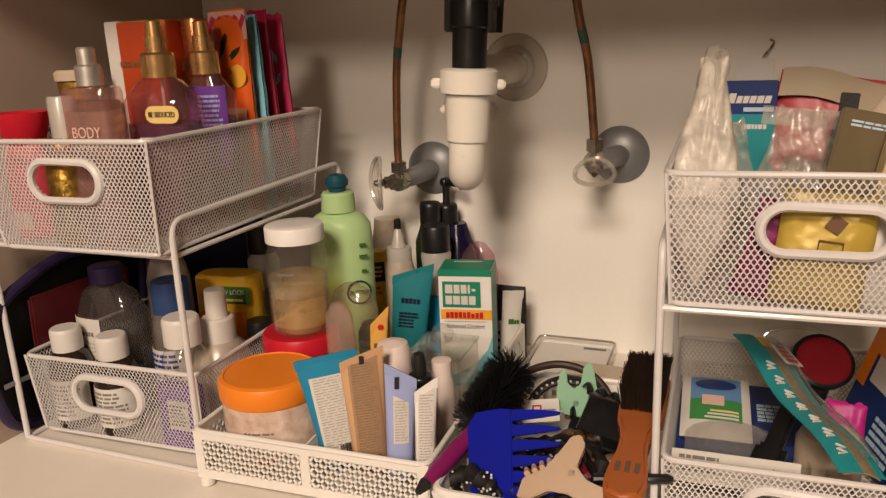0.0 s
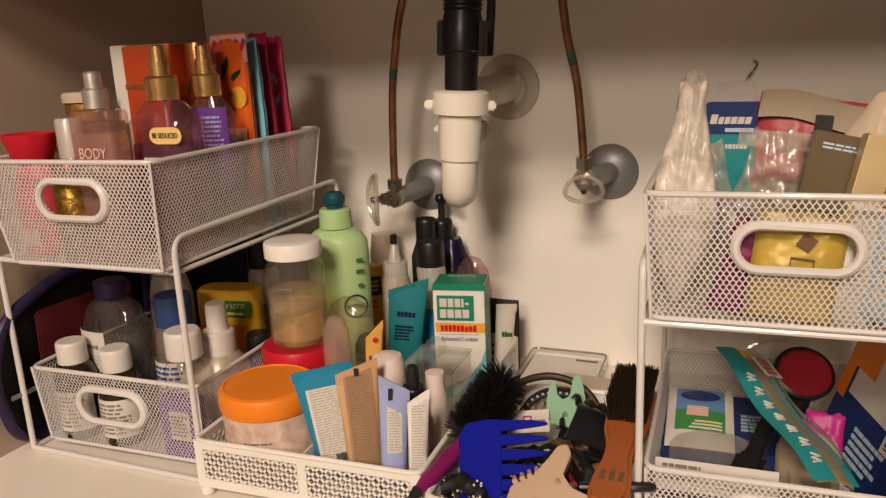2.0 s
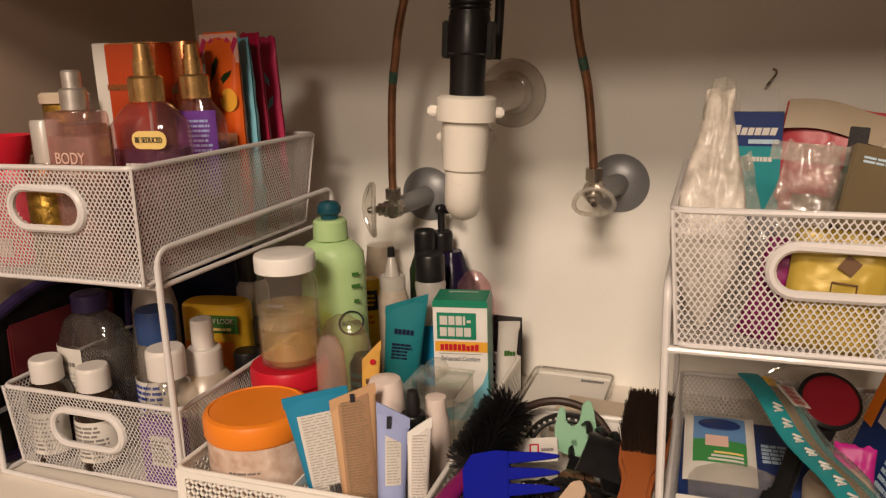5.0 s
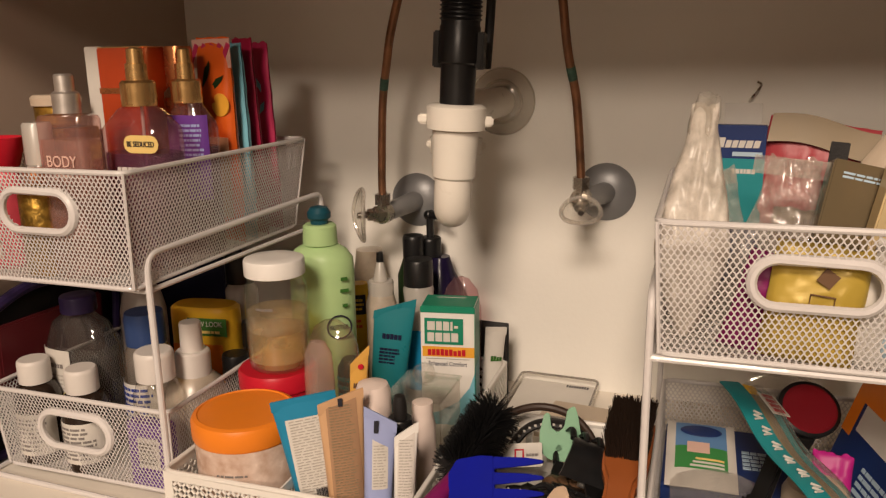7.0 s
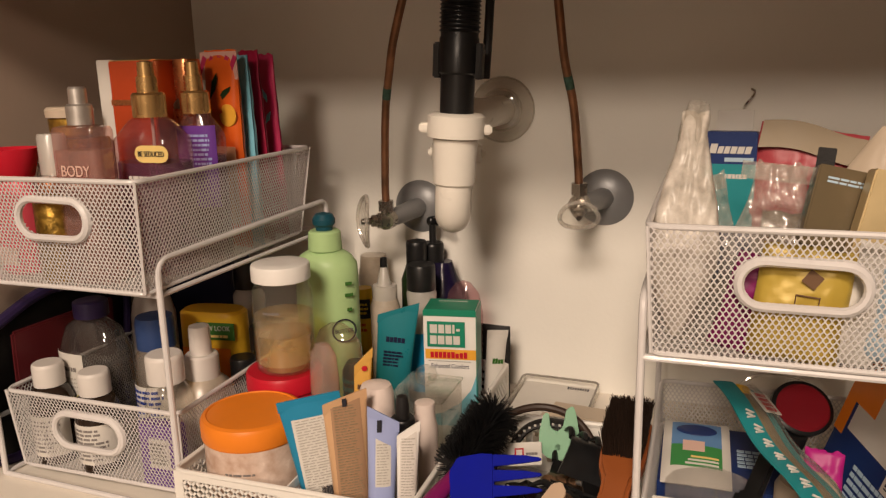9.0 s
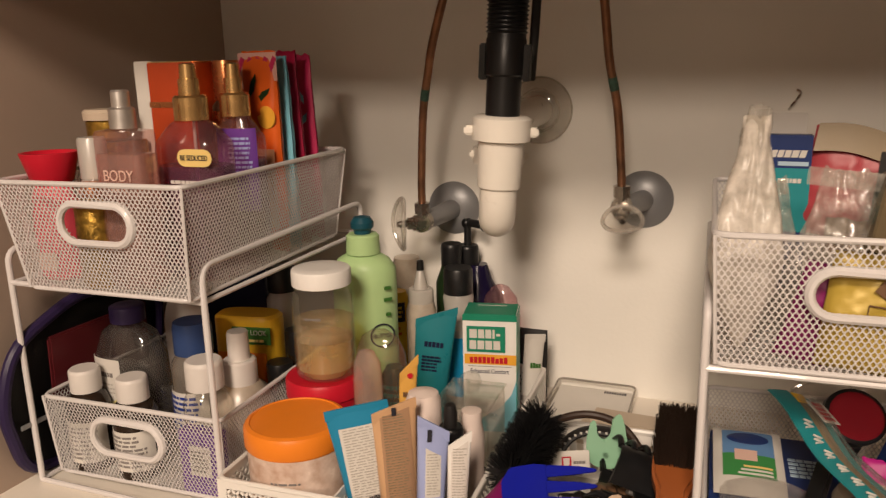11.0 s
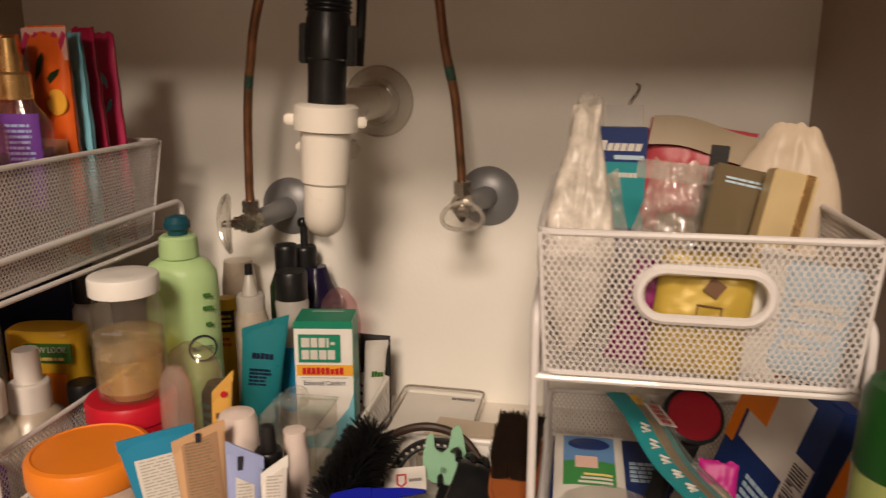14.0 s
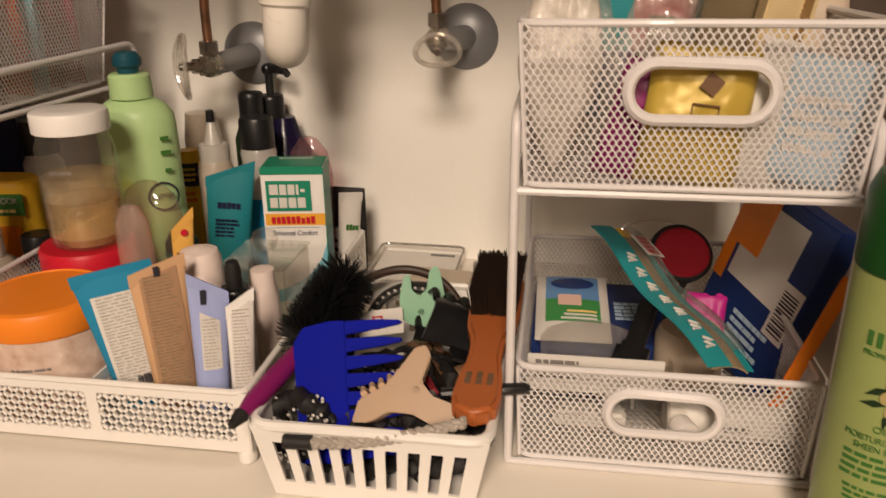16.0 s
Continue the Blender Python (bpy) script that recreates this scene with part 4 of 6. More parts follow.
part("label_panel", arc_label(0.028, 0.028, -70, 60, 0.02, 0.085, 20, out=0.0006), "paper", t)
part("small_print", arc_bars(0.028, 0.028, -55, 50, 0.022, 0.082, 9, 6, out=0.0013), "blue", t, smooth=None)
t = bottle("lotion_bottle", "plain white bottle at the back of the basket", (-0.570, 0.800, Z), [(0.026, 0), (0.028, 0.003), (0.028, 0.13), (0.024, 0.148), (0.020, 0.158)], "white_cap")
t = bottle("spray_bottle", "milky spray bottle with a white pump", (-0.4365, 0.716, Z), [(0.031, 0), (0.034, 0.004), (0.034, 0.066), (0.030, 0.082), (0.020, 0.092)], "frosted_warm")
part("collar", ribbed_cap(0.0195, 0.028), "white_cap", t).location = (0, 0, 0.092)
part("pump_head", lathe([(0.0125, 0.12), (0.0120, 0.150), (0.0112, 0.153), (0.004, 0.1535)], 28), "white_cap", t)
t = bottle("powder_tin", "yellow oval tin with a green band", (-0.476, 0.800, Z), [(0.040, 0), (0.043, 0.003), (0.043, 0.135), (0.0425, 0.142), (0.038, 0.1455)], "yellow", sy=0.5, power=3, turn=(0, 0, 8), category="tin")
lab = stuck(t, "label_panel", -0.012, 0.038, 0.112, 0.134, -0.0238, "leaf", "green name band", 0.0014)
lettering("NEW LOOK", 0.009, t, pose(0.013, -0.0256, 0.127) @ FRONT, "paper", width=0.040)
part("small_print", bars(-0.008, 0.034, 0.114, 0.120, 1, -0.0256, 9), "pale_yellow", t, smooth=None)
stuck(t, "lower_band", -0.034, 0.03, 0.06, 0.10, -0.0225, "orange", "", 0.001)
carton("carton", "dark navy carton against the back", (-0.545, 0.888, Z), 0.105, 0.05, 0.196, "navy", (0, 0, 3))
t = bottle("lotion_bottle", "frosted bottle with a black cap", (-0.468, 0.868, Z), [(0.020, 0), (0.021, 0.003), (0.021, 0.145), (0.015, 0.155)], "frosted")
cap_on(t, 0.0185, 0.155, 0.036, "black_plastic", ribs=False)
for x, y, h in ((-0.418, 0.815, 0.095), (-0.417, 0.768, 0.070)):
    t = bottle("nail_bottle", "small dark bottle with a black cap", (x, y, Z), [(0.015, 0), (0.016, 0.002), (0.016, h * 0.8), (0.010, h)], "dark_liquid")
    cap_on(t, 0.0155, h - 0.002, 0.030, "black_plastic", ribs=False)

# ---- the case against the cabinet side ----
t = thing("storage_case", "dark violet rimmed case with mesh pockets, leaning on the cabinet side", "case", (-0.653, 0.59, 0.0), (0, 3, -3.4))
edge = rounded([(0, 0.10, 0.006), (0, 0.22, 0.006), (0, 0.235, 0.19), (0, 0.10, 0.200), (0, 0.012, 0.165), (0, -0.010, 0.10), (0, 0.012, 0.012), (0, 0.10, 0.006)], 0.03)[:-1]
part("rim", ring(edge, 0.0068, 10), "case_purple", t, "padded dark violet rim")
pan = bmesh.new()
pan.faces.new([pan.verts.new(p + Vector((0.001, 0, 0))) for p in edge])
bmesh.ops.solidify(pan, geom=pan.faces[:], thickness=0.004)
part("panel", pan, "black_soft", t, smooth=None)
part("pocket", box(0.006, 0.010, 0.05, 0.20, 0.085, 0.165, 0.003), "maroon", t, "dark red inner pocket")
part("band", box(0.0065, 0.009, 0.005, 0.22, 0.070, 0.076, 0.001), "grey_metal", t)


# ---- things in the pierced tray ----
Z = 0.0145
t = bottle("scrub_tub", "wide clear tub of scrub with an orange lid", (-0.3205, 0.638, Z), [(0.045, 0), (0.049, 0.004), (0.050, 0.076), (0.048, 0.082)], "tub_wall", category="tub")
part("lid", lathe([(0.0510, 0.074), (0.0520, 0.076), (0.0520, 0.092), (0.0500, 0.0955), (0.046, 0.0970), (0.045, 0.0958), (0.02, 0.0964)], 56), "orange", t, "smooth orange screw lid")
part("label_print", arc_bars(0.050, 0.050, -5, 40, 0.048, 0.052, 1, 2, out=0.0005), "print_grey", t, smooth=None)
part("label_print", arc_bars(0.050, 0.050, 12, 32, 0.018, 0.021, 1, 3, out=0.0005), "red", t, smooth=None)
t = bottle("round_tub", "red plastic tub under a jar", (-0.338, 0.733, Z), [(0.039, 0), (0.041, 0.004), (0.041, 0.082), (0.043, 0.084), (0.043, 0.101), (0.041, 0.104), (0.01, 0.1035)], "red", category="tub")
jar = thing("storage_jar", "clear jar half full of cloudy amber liquid, white lid", "jar", (-0.3335, 0.732, Z + 0.1042))
prof = [(0.027, 0), (0.0325, 0.004), (0.0338, 0.012), (0.0338, 0.082), (0.0330, 0.094), (0.0302, 0.099), (0.0302, 0.108)]
part("body", lathe(prof, 44), "clear_wall", jar)
part("liquid", lathe([(0.026, 0.0035), (0.0322, 0.012), (0.0322, 0.044), (0.0305, 0.0445), (0.001, 0.0445)], 40), "cloudy_liquid", jar, "cloudy amber sediment")
part("upper_liquid", lathe([(0.0321, 0.0450), (0.0321, 0.066), (0.0305, 0.0662), (0.001, 0.0662)], 40), "cloudy_top", jar)
part("lid", ribbed_cap(0.0325, 0.0185, n=72), "carton_white", jar, "ribbed white lid").location = (0, 0, 0.1055)
part("label_print", arc_bars(0.0338, 0.0338, -10, 30, 0.072, 0.077, 1, 6, out=0.0004), "print_grey", jar, smooth=None)

tb, f = squeeze_tube("hand_cream_tube", "blue squeeze tube with a white printed back", (-0.2255, 0.624, Z), 0.060, 0.133, 0.032, "tube_blue", (2, -8, 27), panel=("paper", 0.66, 0.024, 0.114), bars_seed=4)
barcode(tb, -0.004, 0.016, 0.026, 0.046, f(0.005, 0, 0.036) - 0.0008)
tb, f = squeeze_tube("cream_tube", "peach squeeze tube printed all over its back", (-0.2005, 0.618, Z), 0.042, 0.138, 0.030, "tan", (3, -2, 34), slant=0.25, panel=("tan_dark", 0.66, 0.02, 0.132), bars_seed=9, bar_material="olive_brown")
stuck(tb, "eye_mark", -0.003, 0.001, 0.130, 0.138, -0.004, "ink")
tb, f = squeeze_tube("cream_tube", "pale lilac squeeze tube with a white label", (-0.171, 0.613, Z), 0.030, 0.124, 0.024, "lilac", (2, 3, 30), slant=-0.6, panel=("paper", 0.48, 0.055, 0.098), bars_seed=12)
stuck(tb, "mark", -0.006, -0.002, 0.108, 0.120, -0.004, "ink")
tb, f = squeeze_tube("cream_tube", "slim white squeeze tube with black print", (-0.1435, 0.608, Z), 0.021, 0.115, 0.018, "carton_white", (1, 3, 26), slant=0.7, panel=("white_cap", 0.7, 0.03, 0.108), bars_seed=15)
stuck(tb, "mark", 0.004, 0.012, 0.040, 0.052, f(0.008, 0, 0.045) - 0.0006, "ink")
t = bottle("dropper_bottle", "white bottle with a black dropper top", (-0.1605, 0.652, Z), [(0.012, 0), (0.0135, 0.002), (0.0135, 0.074), (0.009, 0.084)], "white_cap")
part("collar", ribbed_cap(0.0122, 0.020), "black_plastic", t).location = (0, 0, 0.083)
part("bulb", lathe([(0.0065, 0.102), (0.0068, 0.116), (0.005, 0.125), (0.001, 0.127)], 20), "black_soft", t, "rubber dropper bulb")
t = bottle("roll_on", "pale pink roll-on with a rounded top", (-0.190, 0.658, Z), [(0.014, 0), (0.0165, 0.004), (0.0175, 0.10), (0.0170, 0.124), (0.0145, 0.131), (0.006, 0.1335), (0.001, 0.134)], "milk_white")
t = bottle("lotion_bottle", "small white bottle with a rounded shoulder", (-0.1495, 0.684, Z), [(0.011, 0), (0.0125, 0.003), (0.0125, 0.082), (0.010, 0.094), (0.0105, 0.098), (0.0100, 0.106), (0.002, 0.107)], "milk_white")
t = bottle("oil_bottle", "clear oval oil bottle, nearly empty", (-0.2555, 0.708, Z), [(0.024, 0), (0.029, 0.004), (0.030, 0.12), (0.027, 0.148), (0.020, 0.164), (0.008, 0.172), (0.001, 0.173)], "oil_wall", sy=0.55)
t = bottle("gel_bottle", "small oval bottle of pinkish gel", (-0.2605, 0.684, Z), [(0.013, 0), (0.0158, 0.003), (0.0162, 0.12), (0.0145, 0.145), (0.008, 0.157), (0.001, 0.159)], "pink_frost", sy=0.6)
tb, f = squeeze_tube("baby_lotion_tube", "orange-yellow tube with a red dot", (-0.2215, 0.674, Z), 0.018, 0.150, 0.018, "tube_amber", (0, 4, 30), slant=1.1)
part("dot_print", moved(lathe([(0.0030, 0), (0.0026, 0.0006)], 16), pose(0.001, -0.0042, 0.139, 90, 0, 0)), "red", tb)
brand_mark(tb, -0.006, 0.007, 0.118, 0.123, -0.0066, "brown", 6, 2)
tb, f = squeeze_tube("body_cream_tube", "teal squeeze tube with dark print", (-0.256, 0.838, Z), 0.050, 0.147, 0.030, "tube_teal", (-3, 6, 14), slant=0.40)
brand_mark(tb, -0.012, 0.012, 0.106, 0.114, f(0, 0, 0.108) - 0.0006, "navy", 5, 4)
part("small_print", bars(-0.013, 0.011, 0.075, 0.096, 5, f(0, 0, 0.085) - 0.0004, 3), "navy", tb, smooth=None)
t = bottle("lotion_bottle", "small dark bottle with a patterned label", (-0.277, 0.792, Z), [(0.015, 0), (0.016, 0.003), (0.016, 0.085), (0.010, 0.096)], "dark_green")
part("label_print", arc_bars(0.016, 0.016, -60, 60, 0.03, 0.08, 5, 7), "teal", t, smooth=None)

# carton of lens solution
t = carton("solution_carton", "green and white carton of lens solution", (-0.180, 0.868, Z), 0.064, 0.046, 0.150, "carton_white", (0, 0, 9), top="box_green")
y = -0.0232
stuck(t, "top_band", -0.032, 0.032, 0.143, 0.1503, y, "box_green")
part("side_band", box(0.0320, 0.0326, -0.023, 0.023, 0.001, 0.1495), "box_green", t, smooth=None)
part("side_fade", box(0.0326, 0.0330, -0.020, 0.020, 0.010, 0.075), "teal", t, smooth=None)
stuck(t, "name_field", -0.027, 0.019, 0.1045, 0.1365, y - 0.0008, "box_green", "", 0.0008)
for z0, cuts in ((0.1220, ((-0.0235, -0.0145), (-0.0130, -0.0060), (-0.0045, 0.0025), (0.0040, 0.0066), (0.0085, 0.0130))), (0.1080, ((-0.0235, -0.0155), (-0.0140, -0.0060), (-0.0045, 0.0035), (0.0050, 0.0130)))):
    for k, (a, b) in enumerate(cuts):
        low = a > 0.008 and z0 > 0.12
        part("brand_mark", box(a, b, y - 0.0021, y - 0.0015, z0 + (0.003 if low else 0), z0 + 0.0108 - (0.0048 if low else 0)), "paper", t, smooth=None)
stuck(t, "orange_band", -0.030, 0.032, 0.0885, 0.1010, y, "flower")
brand_mark(t, -0.024, 0.022, 0.0905, 0.0985, y - 0.0012, "red", 9, 5)
lettering("Enhanced Comfort", 0.008, t, pose(0.0, y - 0.0004, 0.0795) @ FRONT, "navy", width=0.046)
part("rule", box(-0.026, 0.026, y - 0.0004, y, 0.0855, 0.0860), "print_grey", t, smooth=None)
part("fade_print", outline([(0.032, 0.001), (0.032, 0.068), (0.026, 0.050), (0.012, 0.032), (-0.010, 0.018), (-0.032, 0.012), (-0.032, 0.001)], 0.0005), "sky", t).location = (0, y + 0.0001, 0)
stuck(t, "top_mark", -0.018, 0.018, 0.1512, 0.1516, 0.012, "paper")

# clear box with a round knob
t = thing("clear_box", "clear plastic box with a ball knob", "box", (-0.168, 0.740, Z))
part("body", join(box(-0.029, 0.029, -0.034, -0.0325, 0, 0.095, 0.0005), join(box(-0.029, 0.029, 0.0325, 0.034, 0, 0.095, 0.0005), join(box(-0.029, -0.0275, -0.032, 0.032, 0, 0.095), box(0.0275, 0.029, -0.032, 0.032, 0, 0.095)))), "clear_wall", t)
lid = part("lid", box(-0.031, 0.031, -0.036, 0.036, 0.0955, 0.098, 0.001), "clear_plastic", t)
part("knob", moved(lathe([(0.003, 0), (0.0035, 0.002), (0.010, 0.006), (0.0125, 0.013), (0.010, 0.020), (0.004, 0.0235), (0.0005, 0.024)], 28), pose(0, 0, 0.098)), "clear_plastic", lid)

# rear row
t = bottle("conditioner_bottle", "light green lotion bottle with a teal push cap", (-0.325, 0.823, Z), [(0.035, 0), (0.038, 0.004), (0.039, 0.19), (0.038, 0.206), (0.031, 0.216), (0.021, 0.222)], "lotion_green", sy=0.76, turn=(0, 0, 10))
part("neck", lathe([(0.0205, 0.223), (0.0195, 0.244), (0.017, 0.2465), (0.006, 0.2465)], 32), "lotion_green", t)
part("push_cap", lathe([(0.010, 0.246), (0.0105, 0.251), (0.0135, 0.254), (0.0138, 0.260), (0.010, 0.266), (0.002, 0.268)], 28), "teal_cap", t, "dark teal push cap")
part("ring_print", moved(ring([(0.014 * math.cos(a), 0, 0.014 * math.sin(a)) for a in np.linspace(0, 6.283, 26, endpoint=False)], 0.0011, 6), pose(0.026, -0.0246, 0.128, 0, 0, 24)), "ink", t)
lettering("BUTTER", 0.0075, t, pose(0.026, -0.0256, 0.128, 0, 0, 24) @ FRONT, "ink", width=0.022)
for z, w in ((0.186, 0.008), (0.172, 0.010), (0.154, 0.006)):
    part("label_print", moved(box(-w / 2, w / 2, -0.0005, 0.0005, -0.002, 0.002), pose(0.033, -0.0215, z, 0, 0, 34)), "leaf", t, smooth=None)
t = bottle("glue_bottle", "yellow glue bottle with a dark label", (-0.327, 0.928, Z), [(0.013, 0), (0.014, 0.003), (0.014, 0.138), (0.011, 0.145)], "yellow")
part("label_panel", arc_label(0.014, 0.014, -50, 60, 0.105, 0.132, out=0.0006), "ink", t)
part("label_print", arc_bars(0.014, 0.014, -40, 50, 0.110, 0.128, 3, 3, out=0.0013), "yellow", t, smooth=None)
part("label_print", arc_bars(0.014, 0.014, -50, 50, 0.085, 0.100, 2, 8, out=0.0006), "orange_deep", t, smooth=None)
t = bottle("applicator_bottle", "frosted applicator bottle with a black tip", (-0.283, 0.900, Z), [(0.018, 0), (0.0195, 0.003), (0.0195, 0.130), (0.016, 0.143)], "frosted_warm")
part("collar", ribbed_cap(0.0165, 0.020), "frosted", t).location = (0, 0, 0.140)
part("nozzle", lathe([(0.010, 0.160), (0.0045, 0.184), (0.0035, 0.186)], 20), "frosted", t)
part("tip", lathe([(0.0048, 0.184), (0.0042, 0.196), (0.002, 0.197)], 16), "black_plastic", t, "black twist tip")
t = bottle("shampoo_bottle", "dark green bottle with a black cap", (-0.263, 0.968, 0.0005), [(0.020, 0), (0.022, 0.003), (0.022, 0.165), (0.016, 0.182), (0.0135, 0.190)], "dark_green")
cap_on(t, 0.0145, 0.189, 0.030, "black_plastic")
t = bottle("cleanser_bottle", "frosted bottle of blue cleanser with a black cap", (-0.2355, 0.910, Z), [(0.0185, 0), (0.0203, 0.003), (0.0203, 0.118), (0.0180, 0.130), (0.0198, 0.150), (0.0175, 0.156)], "frosted", liquid=None)
part("label_panel", arc_label(0.0203, 0.0203, -100, 100, 0.02, 0.100, 24, out=0.0006), "bottle_blue", t, "bright blue wrap label")
cap_on(t, 0.0188, 0.155, 0.033, "black_plastic", ribs=False)
t = bottle("pump_bottle", "dark violet bottle with a black pump", (-0.234, 0.993, 0.0005), [(0.030, 0), (0.033, 0.004), (0.033, 0.125), (0.030, 0.146), (0.020, 0.164), (0.013, 0.186)], "pump_dark")
part("collar", ribbed_cap(0.0150, 0.026), "black_plastic", t).location = (-0.014, 0, 0.186)
part("stem", tube([(-0.014, 0, 0.211), (-0.014, 0, 0.239)], 0.005, 14), "black_plastic", t)
part("spout", tube(curve_pts([(-0.018, 0.003, 0.241), (-0.008, -0.003, 0.243), (0.008, -0.010, 0.242), (0.014, -0.013, 0.237)]), [0.007] * 8 + [0.0055] * 12 + [0.004] * 11, 12), "black_plastic", t, "bent black pump spout")
t = bottle("round_bottle", "rounded clear violet bottle standing behind the carton", (-0.186, 0.935, Z), [(0.014, 0), (0.022, 0.006), (0.026, 0.05), (0.026, 0.12), (0.021, 0.146), (0.010, 0.160), (0.001, 0.163)], "mauve_glass", sy=0.5)
t = bottle("lotion_bottle", "beige frosted bottle near the wall", (-0.338, 0.990, 0.0005), [(0.020, 0), (0.022, 0.003), (0.022, 0.16), (0.020, 0.172), (0.018, 0.19), (0.004, 0.192)], "frosted_warm")
tb, f = squeeze_tube("toothpaste_tube", "small white tube with dark print", (-0.146, 0.925, Z), 0.030, 0.098, 0.018, "paper", (-6, 8, 40))
brand_mark(tb, -0.008, 0.008, 0.055, 0.062, f(0, 0, 0.058) - 0.0006, "leaf", 4, 2)
t = pouch("cosmetic_pouch", "black soft pouch standing at the tray's end", (-0.152, 0.957, 0.0005), 0.046, 0.112, 0.014, "black_soft", (0, 0, -4), seed=8, wrinkle=0.001)


# ---- upper basket by the other wall: bags and sachets ----
Z = 0.2245
t = pouch("wipe_bag", "cream plastic bag twisted to a neck", (0.0880, 0.632, Z + 0.006), 0.058, 0.192, 0.028, "glove_film", (-24, 4, 4), seed=11, wrinkle=0.0025, crease=0.0045, neck=lambda v: 0.10 + 0.90 * math.sin(min(1, v / 0.40) * 1.5708) if v < 0.40 else 1.0 - 0.62 * min(1, (v - 0.40) / 0.5) ** 1.1, category="bag")
part("neck_sleeve", grid_sheet(lambda u, v: Vector(((0.0115 + 0.003 * math.sin(9 * v + 3 * u)) * math.cos(6.2832 * u) * (1.1 - 0.3 * v), 0.006 * math.sin(6.2832 * u) + 0.002 * math.sin(30 * u), 0.108 + 0.092 * v)), 24, 14), "bag_film", t, "clear crumpled plastic neck")
t = carton("medicine_carton", "blue carton with an open white flap", (0.1285, 0.842, Z), 0.049, 0.040, 0.154, "box_blue", (-3, 0, -6), flap=0.021)
stuck(t, "teal_field", -0.0245, 0.0245, 0.06, 0.122, -0.0202, "teal")
for a, b, hgt in ((-0.020, -0.0135, 0.0095), (-0.0125, -0.0075, 0.007), (-0.0065, -0.0015, 0.007), (-0.0005, 0.0050, 0.007), (0.0060, 0.0120, 0.007), (0.0130, 0.0185, 0.007)):
    part("brand_mark", moved(outline([(a, 0), (b, 0), (b + 0.0018, hgt), (a + 0.0018, hgt)], 0.0007), pose(0, -0.0209, 0.1325)), "paper", t, smooth=None)
stuck(t, "flash", -0.005, 0.022, 0.1245, 0.1285, -0.0202, "soft_blue")
part("small_print", bars(-0.004, 0.018, 0.106, 0.114, 1, -0.021, 4), "paper", t, smooth=None)
pouch("zip_bag", "crumpled clear plastic bag", (0.150, 0.672, Z), 0.062, 0.142, 0.022, "bag_film", (-4, 6, 6), seed=12, wrinkle=0.004, crease=0.012, seal="bag_film", neck=lambda v: 0.9 + 0.22 * math.sin(v * 5) - 0.25 * max(0, v - 0.7), category="bag")
pouch("zip_bag", "crumpled clear plastic bag", (0.125, 0.700, Z), 0.050, 0.128, 0.018, "bag_film", (-2, -14, -8), seed=19, wrinkle=0.004, crease=0.012, seal="bag_film", category="bag")
t = pouch("snack_pouch", "brown and coral foil pouch lying on its edge", (0.186, 0.825, Z + 0.055), 0.095, 0.105, 0.022, "foil_rose", (-8, 9, -4), seed=13, wrinkle=0.002, category="pouch")
part("brown_print", grid_sheet(lambda u, v: Vector(((u - 0.5) * 0.094, -0.0080 - 0.006 * (1 - v), 0.078 + 0.027 * v + 0.004 * math.sin(u * 5))), 10, 4, 0.0006), "olive_brown", t, "brown foil top")
t = thing("strap", "black webbing strap end", "strap", (0.192, 0.748, Z))
part("webbing", moved(box(-0.0075, 0.0075, -0.001, 0.001, 0, 0.148, 0.0006), pose(0, 0, 0, -4, 5, 0)), "black_soft", t)
t = pouch("treatment_sachet", "cream paper treatment sachet with faint print", (0.243, 0.735, Z), 0.098, 0.168, 0.020, "cream", (-10, 5, -10), seed=14, wrinkle=0.003, crease=0.0015, neck=lambda v: 1.0 if v < 0.5 else 1.0 - 0.66 * ((v - 0.5) / 0.5) ** 1.5, category="sachet")
lettering("ULTIM", 0.012, t, pose(-0.020, -0.0100, 0.118, 0, -30, 0) @ FRONT, "ink", width=0.028)
for k in range(4):
    part("small_print", moved(bars(-0.02, 0.02, 0.0, 0.004, 1, 0, 20 + k), pose(0.004, -0.0115, 0.105 - k * 0.010, 0, -30, 0)), "print_grey", t, smooth=None)
t = carton("compact_box", "dark smoky acrylic box with silver print", (0.200, 0.672, Z + 0.075), 0.048, 0.020, 0.064, "amber_film", (-14, 12, 4))
part("small_print", bars(-0.016, 0.016, 0.05, 0.056, 2, -0.0104, 6), "soft_blue", t, smooth=None)
pouch("snack_pouch", "dark maroon foil pouch", (0.175, 0.700, Z), 0.060, 0.098, 0.020, "brown", (-2, 4, 3), seed=21, wrinkle=0.002)
t = carton("perfume_box", "shiny gold perfume box", (0.222, 0.648, Z + 0.065), 0.031, 0.018, 0.076, "pale_gold", (-8, 13, 6))
stuck(t, "foil_edge", 0.006, 0.012, 0.002, 0.076, -0.0092, "gold")
t = pouch("tea_sachet", "yellow foil sachet with a dark square mark", (0.172, 0.618, Z), 0.064, 0.088, 0.018, "foil_yellow", (-3, 6, 0), seed=15, wrinkle=0.002, category="sachet")
part("square_mark", moved(box(-0.0055, 0.0055, -0.0006, 0, -0.0055, 0.0055), pose(0.004, -0.0108, 0.066, 0, 30, 0)), "brown", t, smooth=None)
part("square_mark", moved(ring([(-0.008, 0, -0.005), (0.008, 0, -0.005), (0.008, 0, 0.005), (-0.008, 0, 0.005)], 0.0008, 4), pose(0.003, -0.0112, 0.048)), "brown", t)
pouch("paper_sachet", "folded white paper sachet", (0.211, 0.622, Z), 0.036, 0.092, 0.010, "paper", (-4, 14, 4), seed=16, wrinkle=0.0012, category="sachet")
